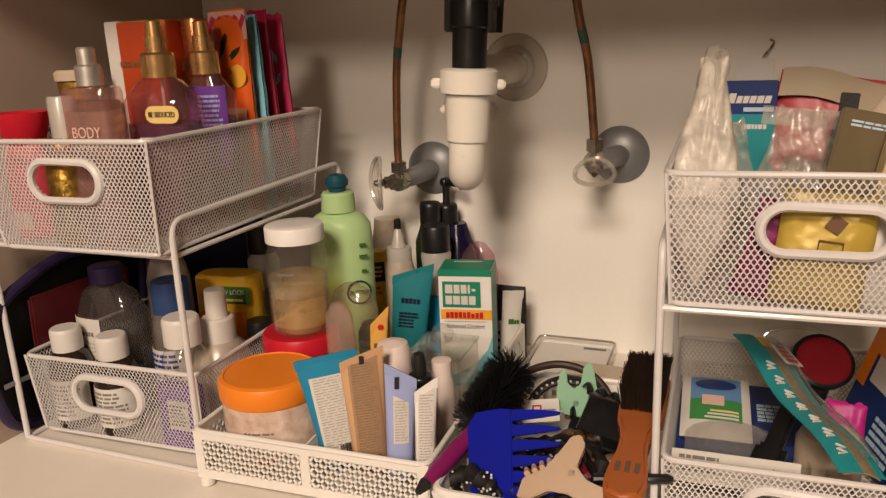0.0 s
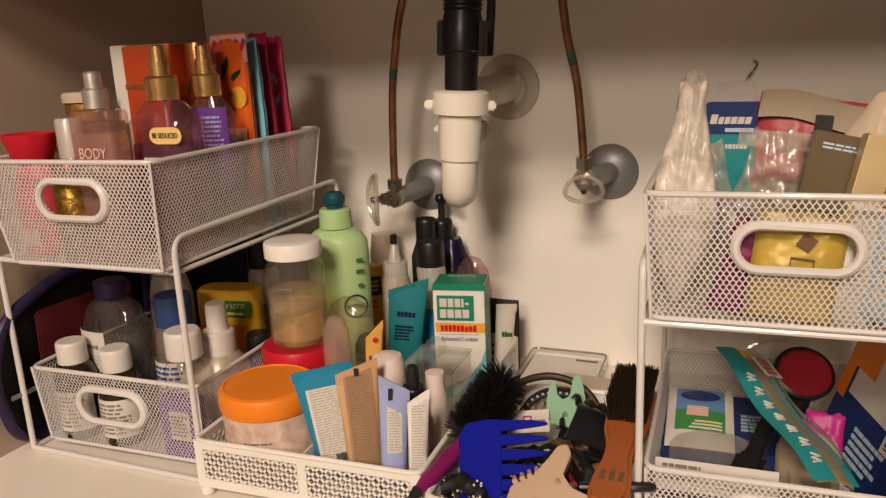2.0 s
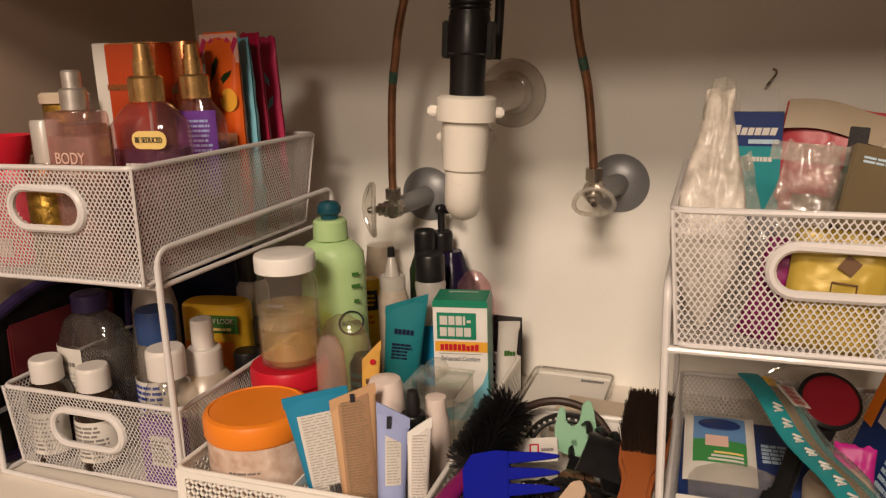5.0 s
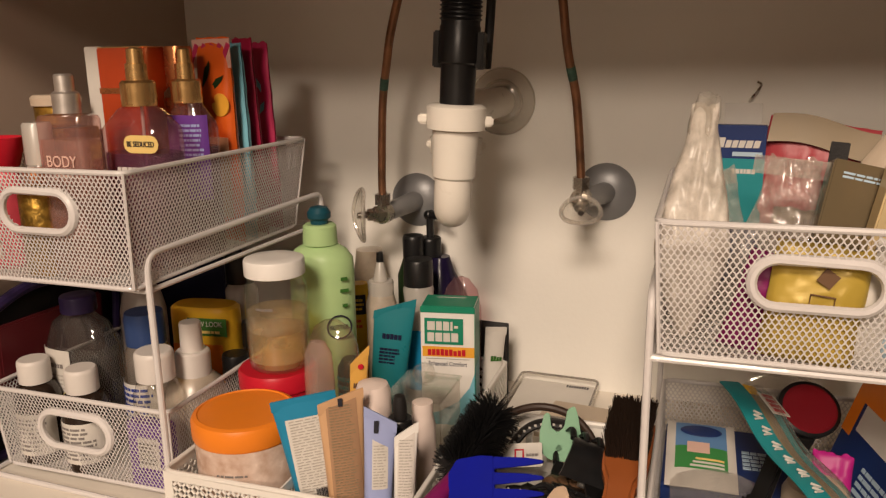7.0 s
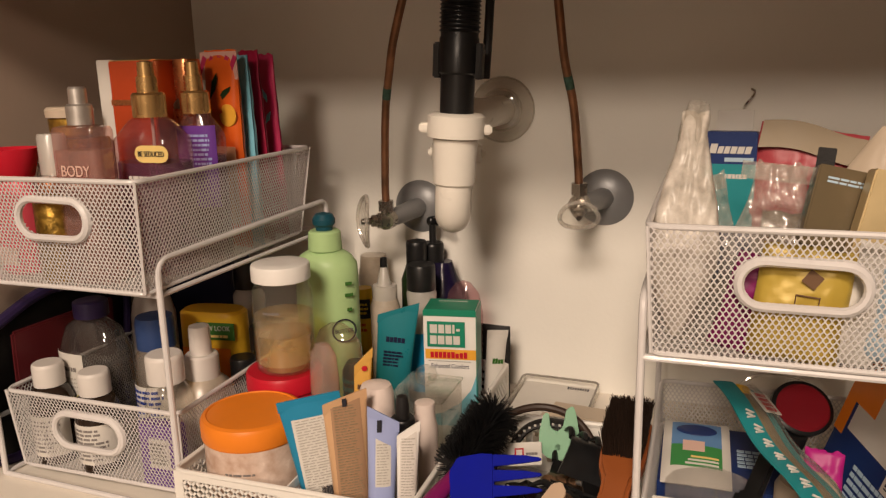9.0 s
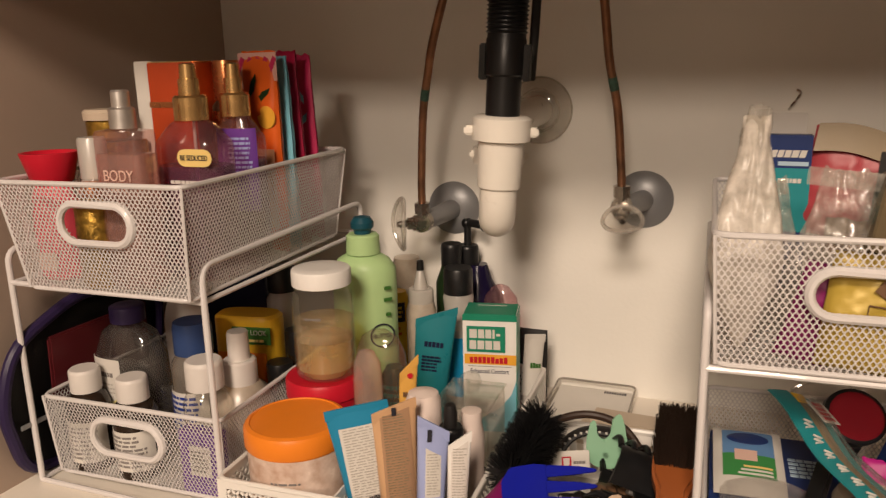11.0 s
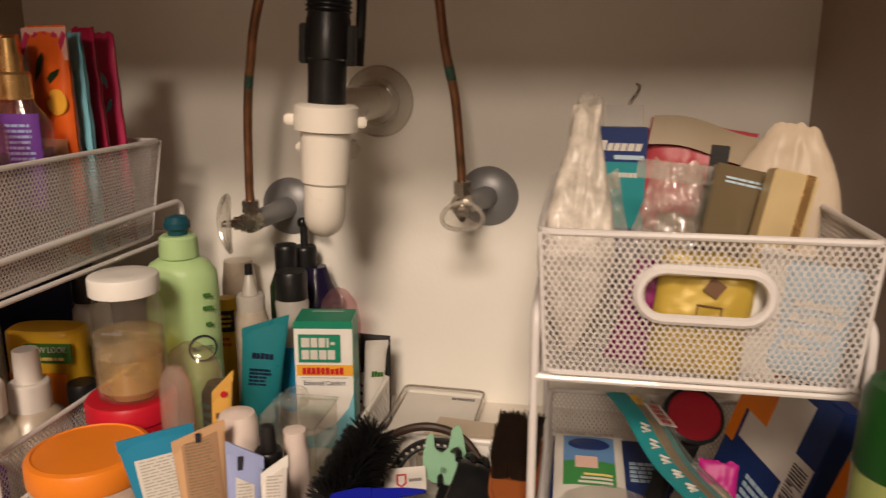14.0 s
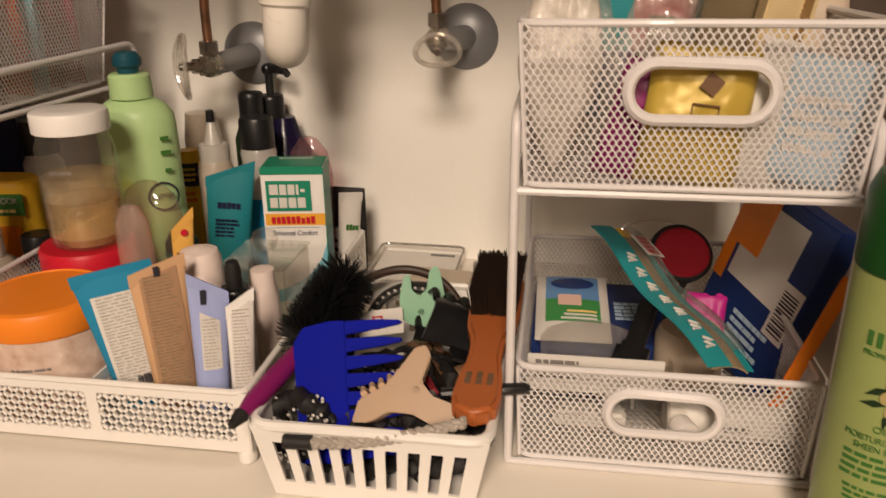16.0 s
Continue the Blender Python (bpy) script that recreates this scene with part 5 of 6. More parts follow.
t = pouch("wipes_pack", "pale blue packet of wipes", (0.243, 0.626, Z), 0.052, 0.082, 0.022, "soft_blue", (-2, 10, 0), seed=17, wrinkle=0.0016, category="packet")
part("label_print", bars(-0.018, 0.018, 0.02, 0.06, 4, -0.0118, 7), "paper", t, smooth=None)
pouch("snack_pouch", "plum coloured foil pouch", (0.132, 0.630, Z), 0.040, 0.078, 0.016, "magenta", (-3, 16, 4), seed=18, wrinkle=0.002)

# ---- lower basket by the other wall ----
Z = 0.0125
t = carton("flat_carton", "flat dark blue carton with white print", (0.135, 0.785, Z), 0.118, 0.130, 0.040, "box_blue")
part("small_print", moved(bars(0.016, 0.052, -0.02, 0.02, 5, 0, 3), pose(0, 0, 0.0405, -90, 0, 0)), "soft_blue", t, smooth=None)
stuck(t, "green_edge", 0.0, 0.055, 0.004, 0.02, -0.0652, "sachet_green")
t = thing("sweetener_packet", "silver packet with a blue and green printed front", "packet", (0.111, 0.757, 0.0675), (9, 0, 1))
t.scale = (0.9, 0.9, 1)
part("film", grid_sheet(lambda u, v: Vector(((u - 0.5) * 0.072, (v - 0.5) * 0.115, 0.006 * ((1 - (2 * u - 1) ** 4) * (1 - (2 * v - 1) ** 4)) + 0.0006 * noise.noise(Vector((u * 9, v * 9, 3))))), 16, 20, 0.0012), "paper", t)


def on_packet(u0, u1, v0, v1, dz=0.0006):
    return grid_sheet(lambda a, b: Vector((((u0 + (u1 - u0) * a) - 0.5) * 0.072, ((v0 + (v1 - v0) * b) - 0.5) * 0.115, dz + 0.0008 + 0.006 * ((1 - (2 * (u0 + (u1 - u0) * a) - 1) ** 4) * (1 - (2 * (v0 + (v1 - v0) * b) - 1) ** 4)))), 10, 10, 0.0003)


part("blue_print", on_packet(0.13, 0.87, 0.52, 0.92), "sachet_blue", t)
part("green_print", on_packet(0.13, 0.87, 0.20, 0.52), "sachet_green", t)
part("cup_print", on_packet(0.30, 0.62, 0.42, 0.58, 0.0012), "blush", t)
part("name_print", moved(lathe([(0.022, 0), (0.021, 0.0005)], 26, 1, 0.5), pose(0.0, 0.030, 0.0076, -3, 0, 0)), "box_blue", t)
for k in range(3):
    part("small_print", on_packet(0.42 - 0.04 * k, 0.82, 0.32 - k * 0.05, 0.345 - k * 0.05, 0.0012), "pale_yellow" if k == 0 else "paper", t)
t = thing("hair_comb", "black plastic comb handle lying on the packets", "comb", (0.166, 0.70, 0.080), (10, 0, -16))
part("handle", box(-0.008, 0.008, -0.048, 0.040, -0.004, 0.004, 0.003), "black_plastic", t)
part("head", box(-0.013, 0.013, -0.060, -0.028, -0.007, 0.007, 0.004), "black_plastic", t)
t = thing("toothbrush_pack", "teal toothbrush pack with white zigzags", "packet", (0.182, 0.687, 0.115), (14, 18, 30))
t.scale = (0.9, 0.76, 1)
part("card", grid_sheet(lambda u, v: Vector((-0.004 + (u - 0.5) * 0.038, (v - 0.5) * 0.235, 0.003 * math.sin(v * 9) + 0.004 * (1 - (2 * u - 1) ** 2))), 8, 24, 0.0014), "olive_brown", t)
part("teal_border", grid_sheet(lambda u, v: Vector((-0.030 + u * 0.022, (v - 0.5) * 0.238, 0.0016 + 0.003 * math.sin(v * 9) + 0.004 * (1 - (2 * (0.02 + 0.36 * u) - 1) ** 2))), 5, 24, 0.0012), "teal", t)
part("teal_border", grid_sheet(lambda u, v: Vector((0.012 + u * 0.007, (v - 0.5) * 0.235, 0.0012 + 0.003 * math.sin(v * 9) + 0.001)), 3, 24, 0.0012), "teal", t)
part("blister", grid_sheet(lambda u, v: Vector((-0.006 + u * 0.022, (v - 0.5) * 0.21, 0.006 + 0.008 * math.sin(math.pi * u) + 0.003 * math.sin(v * 9))), 8, 20, 0.0006), "clear_plastic", t)
part("name_field", box(-0.004, 0.016, 0.050, 0.090, 0.0125, 0.0132), "paper", t, smooth=None)
nm = bmesh.new()
for k in range(4):
    box(0.0, 0.012, 0.054 + k * 0.009, 0.060 + k * 0.009, 0.0133, 0.0138, bm=nm)
part("brand_mark", nm, "red", t, smooth=None)
zz = bmesh.new()
for k in range(7):
    y0 = -0.100 + k * 0.024
    pts = [(-0.024 + 0.009 * (i % 2) + 0.0008 * i, y0 + i * 0.0034, 0.0046 + 0.003 * math.sin(((y0 + i * 0.0034) / 0.235 + 0.5) * 9) + 0.0018) for i in range(5)]
    tube(pts, 0.0011, 5, bm=zz)
part("zigzag_print", zz, "paper", t)
part("yellow_print", box(-0.008, 0.006, 0.094, 0.112, 0.008, 0.0086), "yellow", t, smooth=None)
t = thing("powder_compact", "round compact with a red face and black rim", "compact", (0.208, 0.822, 0.096), (52, 8, 10))
part("rim", lathe([(0.027, 0), (0.0305, 0.004), (0.0305, 0.012), (0.027, 0.014)], 40, 1, 0.92), "black_plastic", t)
part("face", lathe([(0.0265, 0.0142), (0.024, 0.0165), (0.002, 0.0175)], 40, 1, 0.92), "velvet_red", t, "red velvet face")
part("foot", tube([(0, -0.02, -0.002), (0, -0.055, -0.062)], 0.012, 14), "black_soft", t)
pouch("pink_sachet", "small magenta foil sachet", (0.222, 0.735, Z + 0.03), 0.034, 0.050, 0.012, "fuchsia", (-20, 0, -10), seed=24, wrinkle=0.002, category="sachet")
t = thing("cotton_roll", "cream cotton roll standing on end", "cotton roll", (0.208, 0.715, Z))
part("roll", lathe([(0.026, 0), (0.028, 0.004), (0.028, 0.054), (0.024, 0.062), (0.004, 0.064)], 30), "cream", t)
t = carton("medicine_carton", "dark blue and orange carton leaning in the basket", (0.255, 0.768, Z + 0.006), 0.022, 0.118, 0.158, "box_blue", (8, 14, 22))
part("grey_panel", box(-0.0116, -0.0110, -0.030, 0.040, 0.070, 0.145), "paper", t, "grey worn label panel", smooth=None)
part("orange_end", box(-0.0114, 0.0113, 0.045, 0.0593, 0.06, 0.1583), "orange", t, smooth=None)
part("orange_band", box(-0.0120, -0.0114, 0.012, 0.0585, 0.098, 0.157), "orange", t, smooth=None)
part("label_panel", box(-0.0116, -0.0110, -0.056, -0.030, 0.05, 0.10), "paper", t, smooth=None)
bc = bmesh.new()
rnd = random.Random(8)
for k in range(13):
    z = 0.055 + k * 0.0031
    box(-0.0121, -0.0116, -0.053, -0.034, z, z + rnd.uniform(0.0008, 0.0021), bm=bc)
part("barcode", bc, "ink", t, smooth=None)
part("small_print", moved(bars(-0.02, 0.03, 0.012, 0.05, 5, 0, 31), pose(-0.0114, -0.01, 0, 0, 0, -90)), "soft_blue", t, smooth=None)
t = thing("nail_file", "orange emery board leaning on the mesh", "nail file", (0.276, 0.645, 0.090), (0, 19, 4))
part("board", box(-0.0055, 0.0055, -0.0012, 0.0012, -0.066, 0.066, 0.001), "orange", t)
t = thing("tissue_pack", "white wrapped tissue roll lying down", "tissues", (0.230, 0.651, Z + 0.019), (0, 90, 0))
part("wrap", lathe([(0.016, -0.047), (0.0185, -0.045), (0.0185, 0.045), (0.016, 0.047)], 28), "paper", t)
part("label_print", moved(bars(-0.012, 0.014, -0.004, 0.004, 1, -0.0188, 2), pose(0, 0, 0, 0, 90, 0)), "print_grey", t, smooth=None)
t = thing("cotton_swabs", "flat white packet of swabs", "packet", (0.125, 0.648, Z + 0.012))
part("wrap", box(-0.028, 0.028, -0.010, 0.010, -0.006, 0.008, 0.003), "paper", t)
t = thing("paper_leaflet", "folded white leaflet with dark print standing in the basket", "leaflet", (0.128, 0.640, Z + 0.042), (-4, 0, 0))
part("sheet", box(-0.052, 0.050, -0.0006, 0.0006, -0.004, 0.026, 0.0002), "paper", t)
part("small_print", bars(-0.046, -0.010, 0.006, 0.023, 3, -0.0008, 41), "print_grey", t, smooth=None)
t = thing("clear_case", "small clear hinged plastic case in the basket", "case", (0.160, 0.700, Z + 0.001), (0, 0, 4))
part("shell", join(box(-0.030, 0.030, -0.022, 0.022, 0, 0.0016), join(box(-0.030, 0.030, -0.022, -0.0206, 0.0018, 0.042), join(box(-0.030, -0.0286, -0.0204, 0.0204, 0.0018, 0.042), box(0.0286, 0.030, -0.0204, 0.0204, 0.0018, 0.042)))), "clear_plastic", t)
part("rib", box(-0.0012, 0.0012, -0.0232, -0.0222, 0.002, 0.042), "frosted", t)
t = thing("film_wrapper", "curled piece of clear plastic wrapper", "wrapper", (0.125, 0.690, 0.060), (4, 0, 2))
part("film", grid_sheet(lambda u, v: Vector(((u - 0.5) * 0.08, (v - 0.5) * 0.06, 0.012 * math.sin(u * 3.1) - 0.01 * (1 - v) ** 2)), 14, 8, 0.0006), "thin_film", t)
t = bottle("travel_bottle", "small clear bottle lying under the packets", (0.180, 0.660, Z + 0.022), [(0.010, -0.03), (0.011, -0.028), (0.011, 0.028), (0.006, 0.034)], "clear_wall", turn=(90, 0, 20))
cap_on(t, 0.009, 0.033, 0.012, "white_cap", ribs=False)
t = thing("clear_dish", "clear plastic oval dish on its edge", "dish", (0.190, 0.845, 0.10), (76, 0, 4))
part("rim", ring([(0.040 * math.cos(a), 0.024 * math.sin(a), 0) for a in np.linspace(0, 6.283, 36, endpoint=False)], 0.0018, 6), "clear_plastic", t)
part("bowl", lathe([(0.039, 0.0), (0.034, 0.006), (0.002, 0.007)], 36, 1, 0.6), "clear_plastic", t)

# ---- spray can standing before the rack ----
t = bottle("spray_can", "pale olive hair spray can with a dark green cap", (0.295, 0.551, 0.0005), [(0.029, 0), (0.0325, 0.002), (0.0325, 0.197), (0.0305, 0.203)], "can_green", category="can", turn=(0, 0, -22))
part("cap", lathe([(0.0330, 0.199), (0.0335, 0.202), (0.0325, 0.243), (0.029, 0.2525), (0.022, 0.2555), (0.004, 0.2545)], 44), "cap_green", t, "glossy dark green cap")
part("base_ring", lathe([(0.030, -0.0003), (0.0330, 0.0015), (0.0330, 0.004), (0.0325, 0.0045)], 40), "silver", t)


def wrap_text(text, size, z, width, material, a0=0.0, r=0.0325, name="lettering"):
    ob = lettering(text, size, t, Matrix.Identity(4), material, width, name, 0.0002)
    for v in ob.data.vertices:
        a = radians(-90 + a0) + v.co.x / r
        rr = r + 0.0004 + v.co.z
        v.co = (rr * math.cos(a), rr * math.sin(a), z + v.co.y)
    return ob


rr = random.Random(5)
bmk = bmesh.new()
for k in range(8):
    a = -34 + k * 9.4
    join(bmk, arc_label(0.0325, 0.0325, a, a + 5.5, 0.159, 0.168 + (0.004 if k in (4, 6) else 0), 3, out=0.0005))
part("brand_mark", bmk, "leaf", t, smooth=None)
wrap_text("PROFESSIONAL CARE", 0.0042, 0.1545, 0.040, "leaf")
wrap_text("OLIVE", 0.004, 0.178, 0.010, "leaf", 22)
for k, (a, z) in enumerate(((2, 0.135), (-6, 0.130), (10, 0.127), (0, 0.122), (-3, 0.139))):
    aa = radians(-90 + a)
    part("olive_print", moved(lathe([(0.0042, 0), (0.004, 0.0008), (0.001, 0.0012)], 16, 0.85, 1), pose(0.0325 * math.cos(aa), 0.0325 * math.sin(aa), z, 90, 0, a)), "olive_fruit", t)
for a, z, rot in ((-15, 0.133, 60), (-16, 0.125, 80), (-2, 0.117, 10), (8, 0.116, -25), (14, 0.131, -70)):
    aa = radians(-90 + a)
    part("leaf_print", moved(outline([(0, -0.007), (0.0022, 0), (0, 0.007), (-0.0022, 0)], 0.0006), pose(0.0331 * math.cos(aa), 0.0331 * math.sin(aa), z, 0, rot, a)), "dark_green", t)
wrap_text("Olive", 0.006, 0.109, 0.013, "leaf")
wrap_text("MOISTURIZING OIL", 0.0056, 0.102, 0.042, "leaf")
wrap_text("SHEEN SPRAY", 0.0056, 0.096, 0.030, "leaf")
part("small_print", arc_bars(0.0325, 0.0325, -36, 36, 0.073, 0.092, 4, 3, out=0.0004), "leaf", t, smooth=None)
part("small_print", arc_bars(0.0325, 0.0325, -30, 30, 0.053, 0.069, 4, 4, out=0.0004), "leaf", t, smooth=None)
part("badge", arc_label(0.0325, 0.0325, -48, -18, 0.022, 0.044, 8, out=0.0005), "cap_green", t)
part("badge", arc_label(0.0325, 0.0325, -44, -22, 0.025, 0.041, 8, out=0.0010), "can_green", t)
part("badge", arc_label(0.0325, 0.0325, -4, 40, 0.028, 0.043, 8, out=0.0005), "cap_green", t)
part("badge", arc_label(0.0325, 0.0325, 0, 36, 0.031, 0.040, 8, out=0.0010), "can_green", t)

t = bottle("balm_pot", "small brown balm pot on the cabinet floor", (0.326, 0.584, 0.0005), [(0.015, 0), (0.017, 0.003), (0.017, 0.030), (0.013, 0.034)], "brown", category="pot")
cap_on(t, 0.0165, 0.033, 0.012, "olive_brown")

# ---- slotted bin of hair things ----
BX0, BX1, BY0, BY1, BZ = -0.111, 0.055, 0.547, 0.800, 0.062
t = thing("slotted_bin", "white plastic bin with upright slots, heaped with hair things", "bin", ((BX0 + BX1) / 2, (BY0 + BY1) / 2, 0.0005))
hx, hy, k = (BX1 - BX0) / 2, (BY1 - BY0) / 2, 0.012


def slotted(a, b, c, d, n):
    """A wall between top edge a-b and foot edge d-c: two strips joined by n + 1 upright slats."""
    a, b, c, d = [Vector(p) for p in (a, b, c, d)]
    nrm = (b - a).cross(d - a).normalized() * 0.0011

    def at(u, v):
        return a * (1 - u) * (1 - v) + b * u * (1 - v) + c * u * v + d * (1 - u) * v

    def slab(name, u0, u1, v0, v1):
        bm = bmesh.new()
        vs = [bm.verts.new(at(u, v) + nrm * q) for q in (-1, 1) for u, v in ((u0, v0), (u1, v0), (u1, v1), (u0, v1))]
        for f in ((0, 1, 2, 3), (7, 6, 5, 4), (0, 4, 5, 1), (1, 5, 6, 2), (2, 6, 7, 3), (3, 7, 4, 0)):
            bm.faces.new([vs[i] for i in f])
        part(name, bm, "white_plastic", t, smooth=None)
    slab("top_strip", 0, 1, 0, 0.22)
    slab("foot_strip", 0, 1, 0.80, 1)
    w, e = 0.90 / n, 0.05
    slab("slat", 0, e + w * 0.24, 0.22, 0.80)
    for i in range(n - 1):
        slab("slat", e + (i + 0.76) * w, e + (i + 1.24) * w, 0.22, 0.80)
    slab("slat", e + (n - 0.24) * w, 1, 0.22, 0.80)


top = [(-hx, -hy, BZ), (hx, -hy, BZ), (hx, hy, BZ), (-hx, hy, BZ)]
low = [(-hx + k, -hy + 0.006, 0.001), (hx - k, -hy + 0.006, 0.001), (hx - k, hy - 0.006, 0.001), (-hx + k, hy - 0.006, 0.001)]
for i, n in ((0, 9), (1, 9), (2, 9), (3, 9)):
    j = (i + 1) % 4
    slotted(top[i], top[j], low[j], low[i], n)
part("base", box(-hx + k, hx - k, -hy + 0.006, hy - 0.006, 0, 0.002), "white_plastic", t)
part("rim", tube(rounded([(0, -hy, BZ)] + top[1:] + [top[0], (0, -hy, BZ)], 0.014)[:-1], 0.0042, 8, closed=True, flat=0.8), "white_plastic", t, "rolled rim")


def bristles(fn, n, r0, r1, seed):
    """Tufts as thin tapered spikes: fn(i, rnd) gives foot and tip."""
    rnd = random.Random(seed)
    verts, faces = [], []
    for i in range(n):
        p, q = fn(i, rnd)
        d = (q - p).normalized()
        a = d.orthogonal().normalized()
        b = d.cross(a)
        s = len(verts)
        for j in range(3):
            ang = 2.094 * j
            verts.append(p + (a * math.cos(ang) + b * math.sin(ang)) * r0)
        for j in range(3):
            ang = 2.094 * j
            verts.append(q + (a * math.cos(ang) + b * math.sin(ang)) * r1)
        faces += [(s, s + 1, s + 4, s + 3), (s + 1, s + 2, s + 5, s + 4), (s + 2, s, s + 3, s + 5), (s + 3, s + 4, s + 5)]
    me = bpy.data.meshes.new("tmp")
    me.from_pydata([tuple(v) for v in verts], [], faces)
    bm = bmesh.new()
    bm.from_mesh(me)
    bpy.data.meshes.remove(me)
    return bm


# round brush: handle low in front, head up and back
t = thing("round_brush", "round black bristle brush with a magenta handle", "hairbrush", (-0.099, 0.634, 0.078))
A, Bv = Vector((-0.020, -0.082, -0.012)), Vector((0.0, 0.0, 0.0))
C = Vector((0.012, 0.086, 0.022))
part("handle", tube([A, A * 0.8 + Bv * 0.2, A * 0.5 + Bv * 0.5, Bv * 0.9 + A * 0.1, Bv], [0.0045, 0.0075, 0.0082, 0.0072, 0.007], 18), "magenta", t)
part("tip", tube([A - (Bv - A).normalized() * 0.012, A], [0.003, 0.006], 12), "black_soft", t, "pointed black tip")
part("barrel", tube([Bv, C], 0.012, 18), "black_plastic", t)
ax = (C - Bv).normalized()
e1 = ax.orthogonal().normalized()
e2 = ax.cross(e1)


def round_tuft(i, rnd):
    s = Bv + (C - Bv) * rnd.uniform(0.02, 1)
    a = rnd.uniform(0, 6.283)
    d = (e1 * math.cos(a) + e2 * math.sin(a)) + ax * rnd.uniform(-0.12, 0.2)
    return s + d * 0.011, s + d * rnd.uniform(0.023, 0.029)


part("bristles", bristles(round_tuft, 2600, 0.0006, 0.00035, 5), "black_plastic", t, smooth=None)

# wide-tooth comb
t = thing("wide_comb", "bright blue wide-tooth comb standing in the bin", "comb", (-0.056, 0.594, 0.063), (-34, -9, 2))
part("spine", outline([(-0.036, -0.048), (-0.040, 0.040), (-0.032, 0.052), (-0.010, 0.055), (0.002, 0.054), (0.002, -0.0505)], 0.005, 0.001), "comb_gloss", t)
for i in range(8):
    z1 = 0.0538 - i * 0.0132
    part("tooth", outline([(0.0015, z1), (0.030, z1 - 0.0012), (0.0445, z1 - 0.0034), (0.046, z1 - 0.0050), (0.0435, z1 - 0.0064), (0.030, z1 - 0.0080), (0.0015, z1 - 0.0104)], 0.0048, 0.0008), "comb_gloss", t)

# wooden brush
t = thing("wooden_brush", "flat wooden club brush with dark bristles", "hairbrush", (0.044, 0.664, 0.075), (3, 0, -1))
sh = [(-0.014, -0.098), (0.0, -0.104), (0.014, -0.098), (0.0175, -0.085), (0.0165, -0.060), (0.0125, -0.030), (0.0135, -0.005), (0.020, 0.018), (0.0215, 0.040), (0.021, 0.11), (0.0, 0.118),
      (-0.021, 0.11), (-0.0215, 0.040), (-0.020, 0.018), (-0.0135, -0.005), (-0.0125, -0.030), (-0.0165, -0.060), (-0.0175, -0.085)]
part("handle", moved(outline(sh, 0.015, 0.0035, 3), pose(0, 0, 0.008, -90, 0, 0)), "wood", t, "orange-stained wooden back")
part("name_print", moved(bars(-0.009, 0.009, -0.012, 0.012, 3, 0, 6), pose(0, -0.062, 0.0085, -90, 0, 90)), "brown", t, smooth=None)
part("bristles", bristles(lambda i, r: (lambda x, y: (Vector((x, y, 0.008)), Vector((x * 1.18 + r.uniform(-0.002, 0.002), y * 1.02 + r.uniform(-0.002, 0.003), 0.030 + r.uniform(-0.004, 0.002)))))(r.uniform(-0.018, 0.018), r.uniform(0.030, 0.112)), 3000, 0.0006, 0.0003, 9), "bristle_brown", t, smooth=None)


def claw_clip(label, at, turn, s, material, teeth=5):
    """A hair claw: two curved jaws with teeth, finger tabs and a hinge."""
    t = thing("claw_clip", label, "hair clip", at, turn, "claw clips")
    for sg in (-1, 1):
        jaw = grid_sheet(lambda u, v: Vector(((u - 0.5) * s * (1 - 0.25 * v), sg * s * (0.10 + 0.20 * math.sin(v * 2.3)), s * (0.55 * v - 0.08))), 12, 8, 0.0026)
        p = part("jaw", jaw, material, t)
        for i in range(teeth):
            x = (i / (teeth - 1) - 0.5) * s * 0.74
            part("tooth", tube(curve_pts([(x, sg * s * 0.24, s * 0.44), (x, sg * s * 0.22, s * 0.60), (x, sg * s * 0.06, s * 0.72)], 4), [0.0034, 0.0034, 0.0033, 0.0031, 0.0029, 0.0026, 0.0022, 0.0016, 0.001], 8), material, p)
        part("finger_tab", grid_sheet(lambda u, v: Vector(((u - 0.5) * s * (0.36 + 0.14 * v), sg * s * (0.10 + 0.16 * v), s * (-0.06 - 0.34 * v))), 8, 6, 0.0028), material, t)
    part("hinge", tube([(-s * 0.2, 0, 0), (s * 0.2, 0, 0)], 0.0035, 12), "silver", t)
    return t


t = thing("claw_clip", "translucent tan claw clip on top of the heap", "hair clip", (-0.008, 0.577, 0.076), (-38, 0, 4), "claw clips")
side = [(-0.036, -0.020), (-0.032, -0.004), (-0.014, 0.006), (-0.002, 0.022), (0.006, 0.034), (0.014, 0.036), (0.018, 0.028), (0.012, 0.010), (0.020, 0.000), (0.037, -0.006), (0.036, -0.020), (0.020, -0.020), (0.006, -0.013), (-0.010, -0.012), (-0.024, -0.020)]
for y, k in ((0.0, 1.0), (0.016, 0.94)):
    jaw = part("jaw", moved(outline([(x * k, z * k) for x, z in side], 0.0045, 0.001), pose(0, y, 0)), "clip_film", t)
    for i in range(5):
        x = -0.004 - i * 0.0062
        part("tooth", tube([(x, y + 0.002, 0.012 - i * 0.0030), (x - 0.002, y + 0.009, 0.017 - i * 0.0032), (x - 0.003, y + 0.014, 0.014 - i * 0.0032)], [0.0026, 0.0022, 0.001], 8), "clip_tan", jaw)
part("hinge", tube([(0.008, 0.0, 0.004), (0.008, 0.020, 0.004)], 0.003, 12), "clip_film", t)
t = thing("claw_clip", "frosted green claw clip", "hair clip", (-0.024, 0.742, 0.070), (-24, 6, 8), "claw clips")
t.scale = (1.05, 1.05, 1.05)
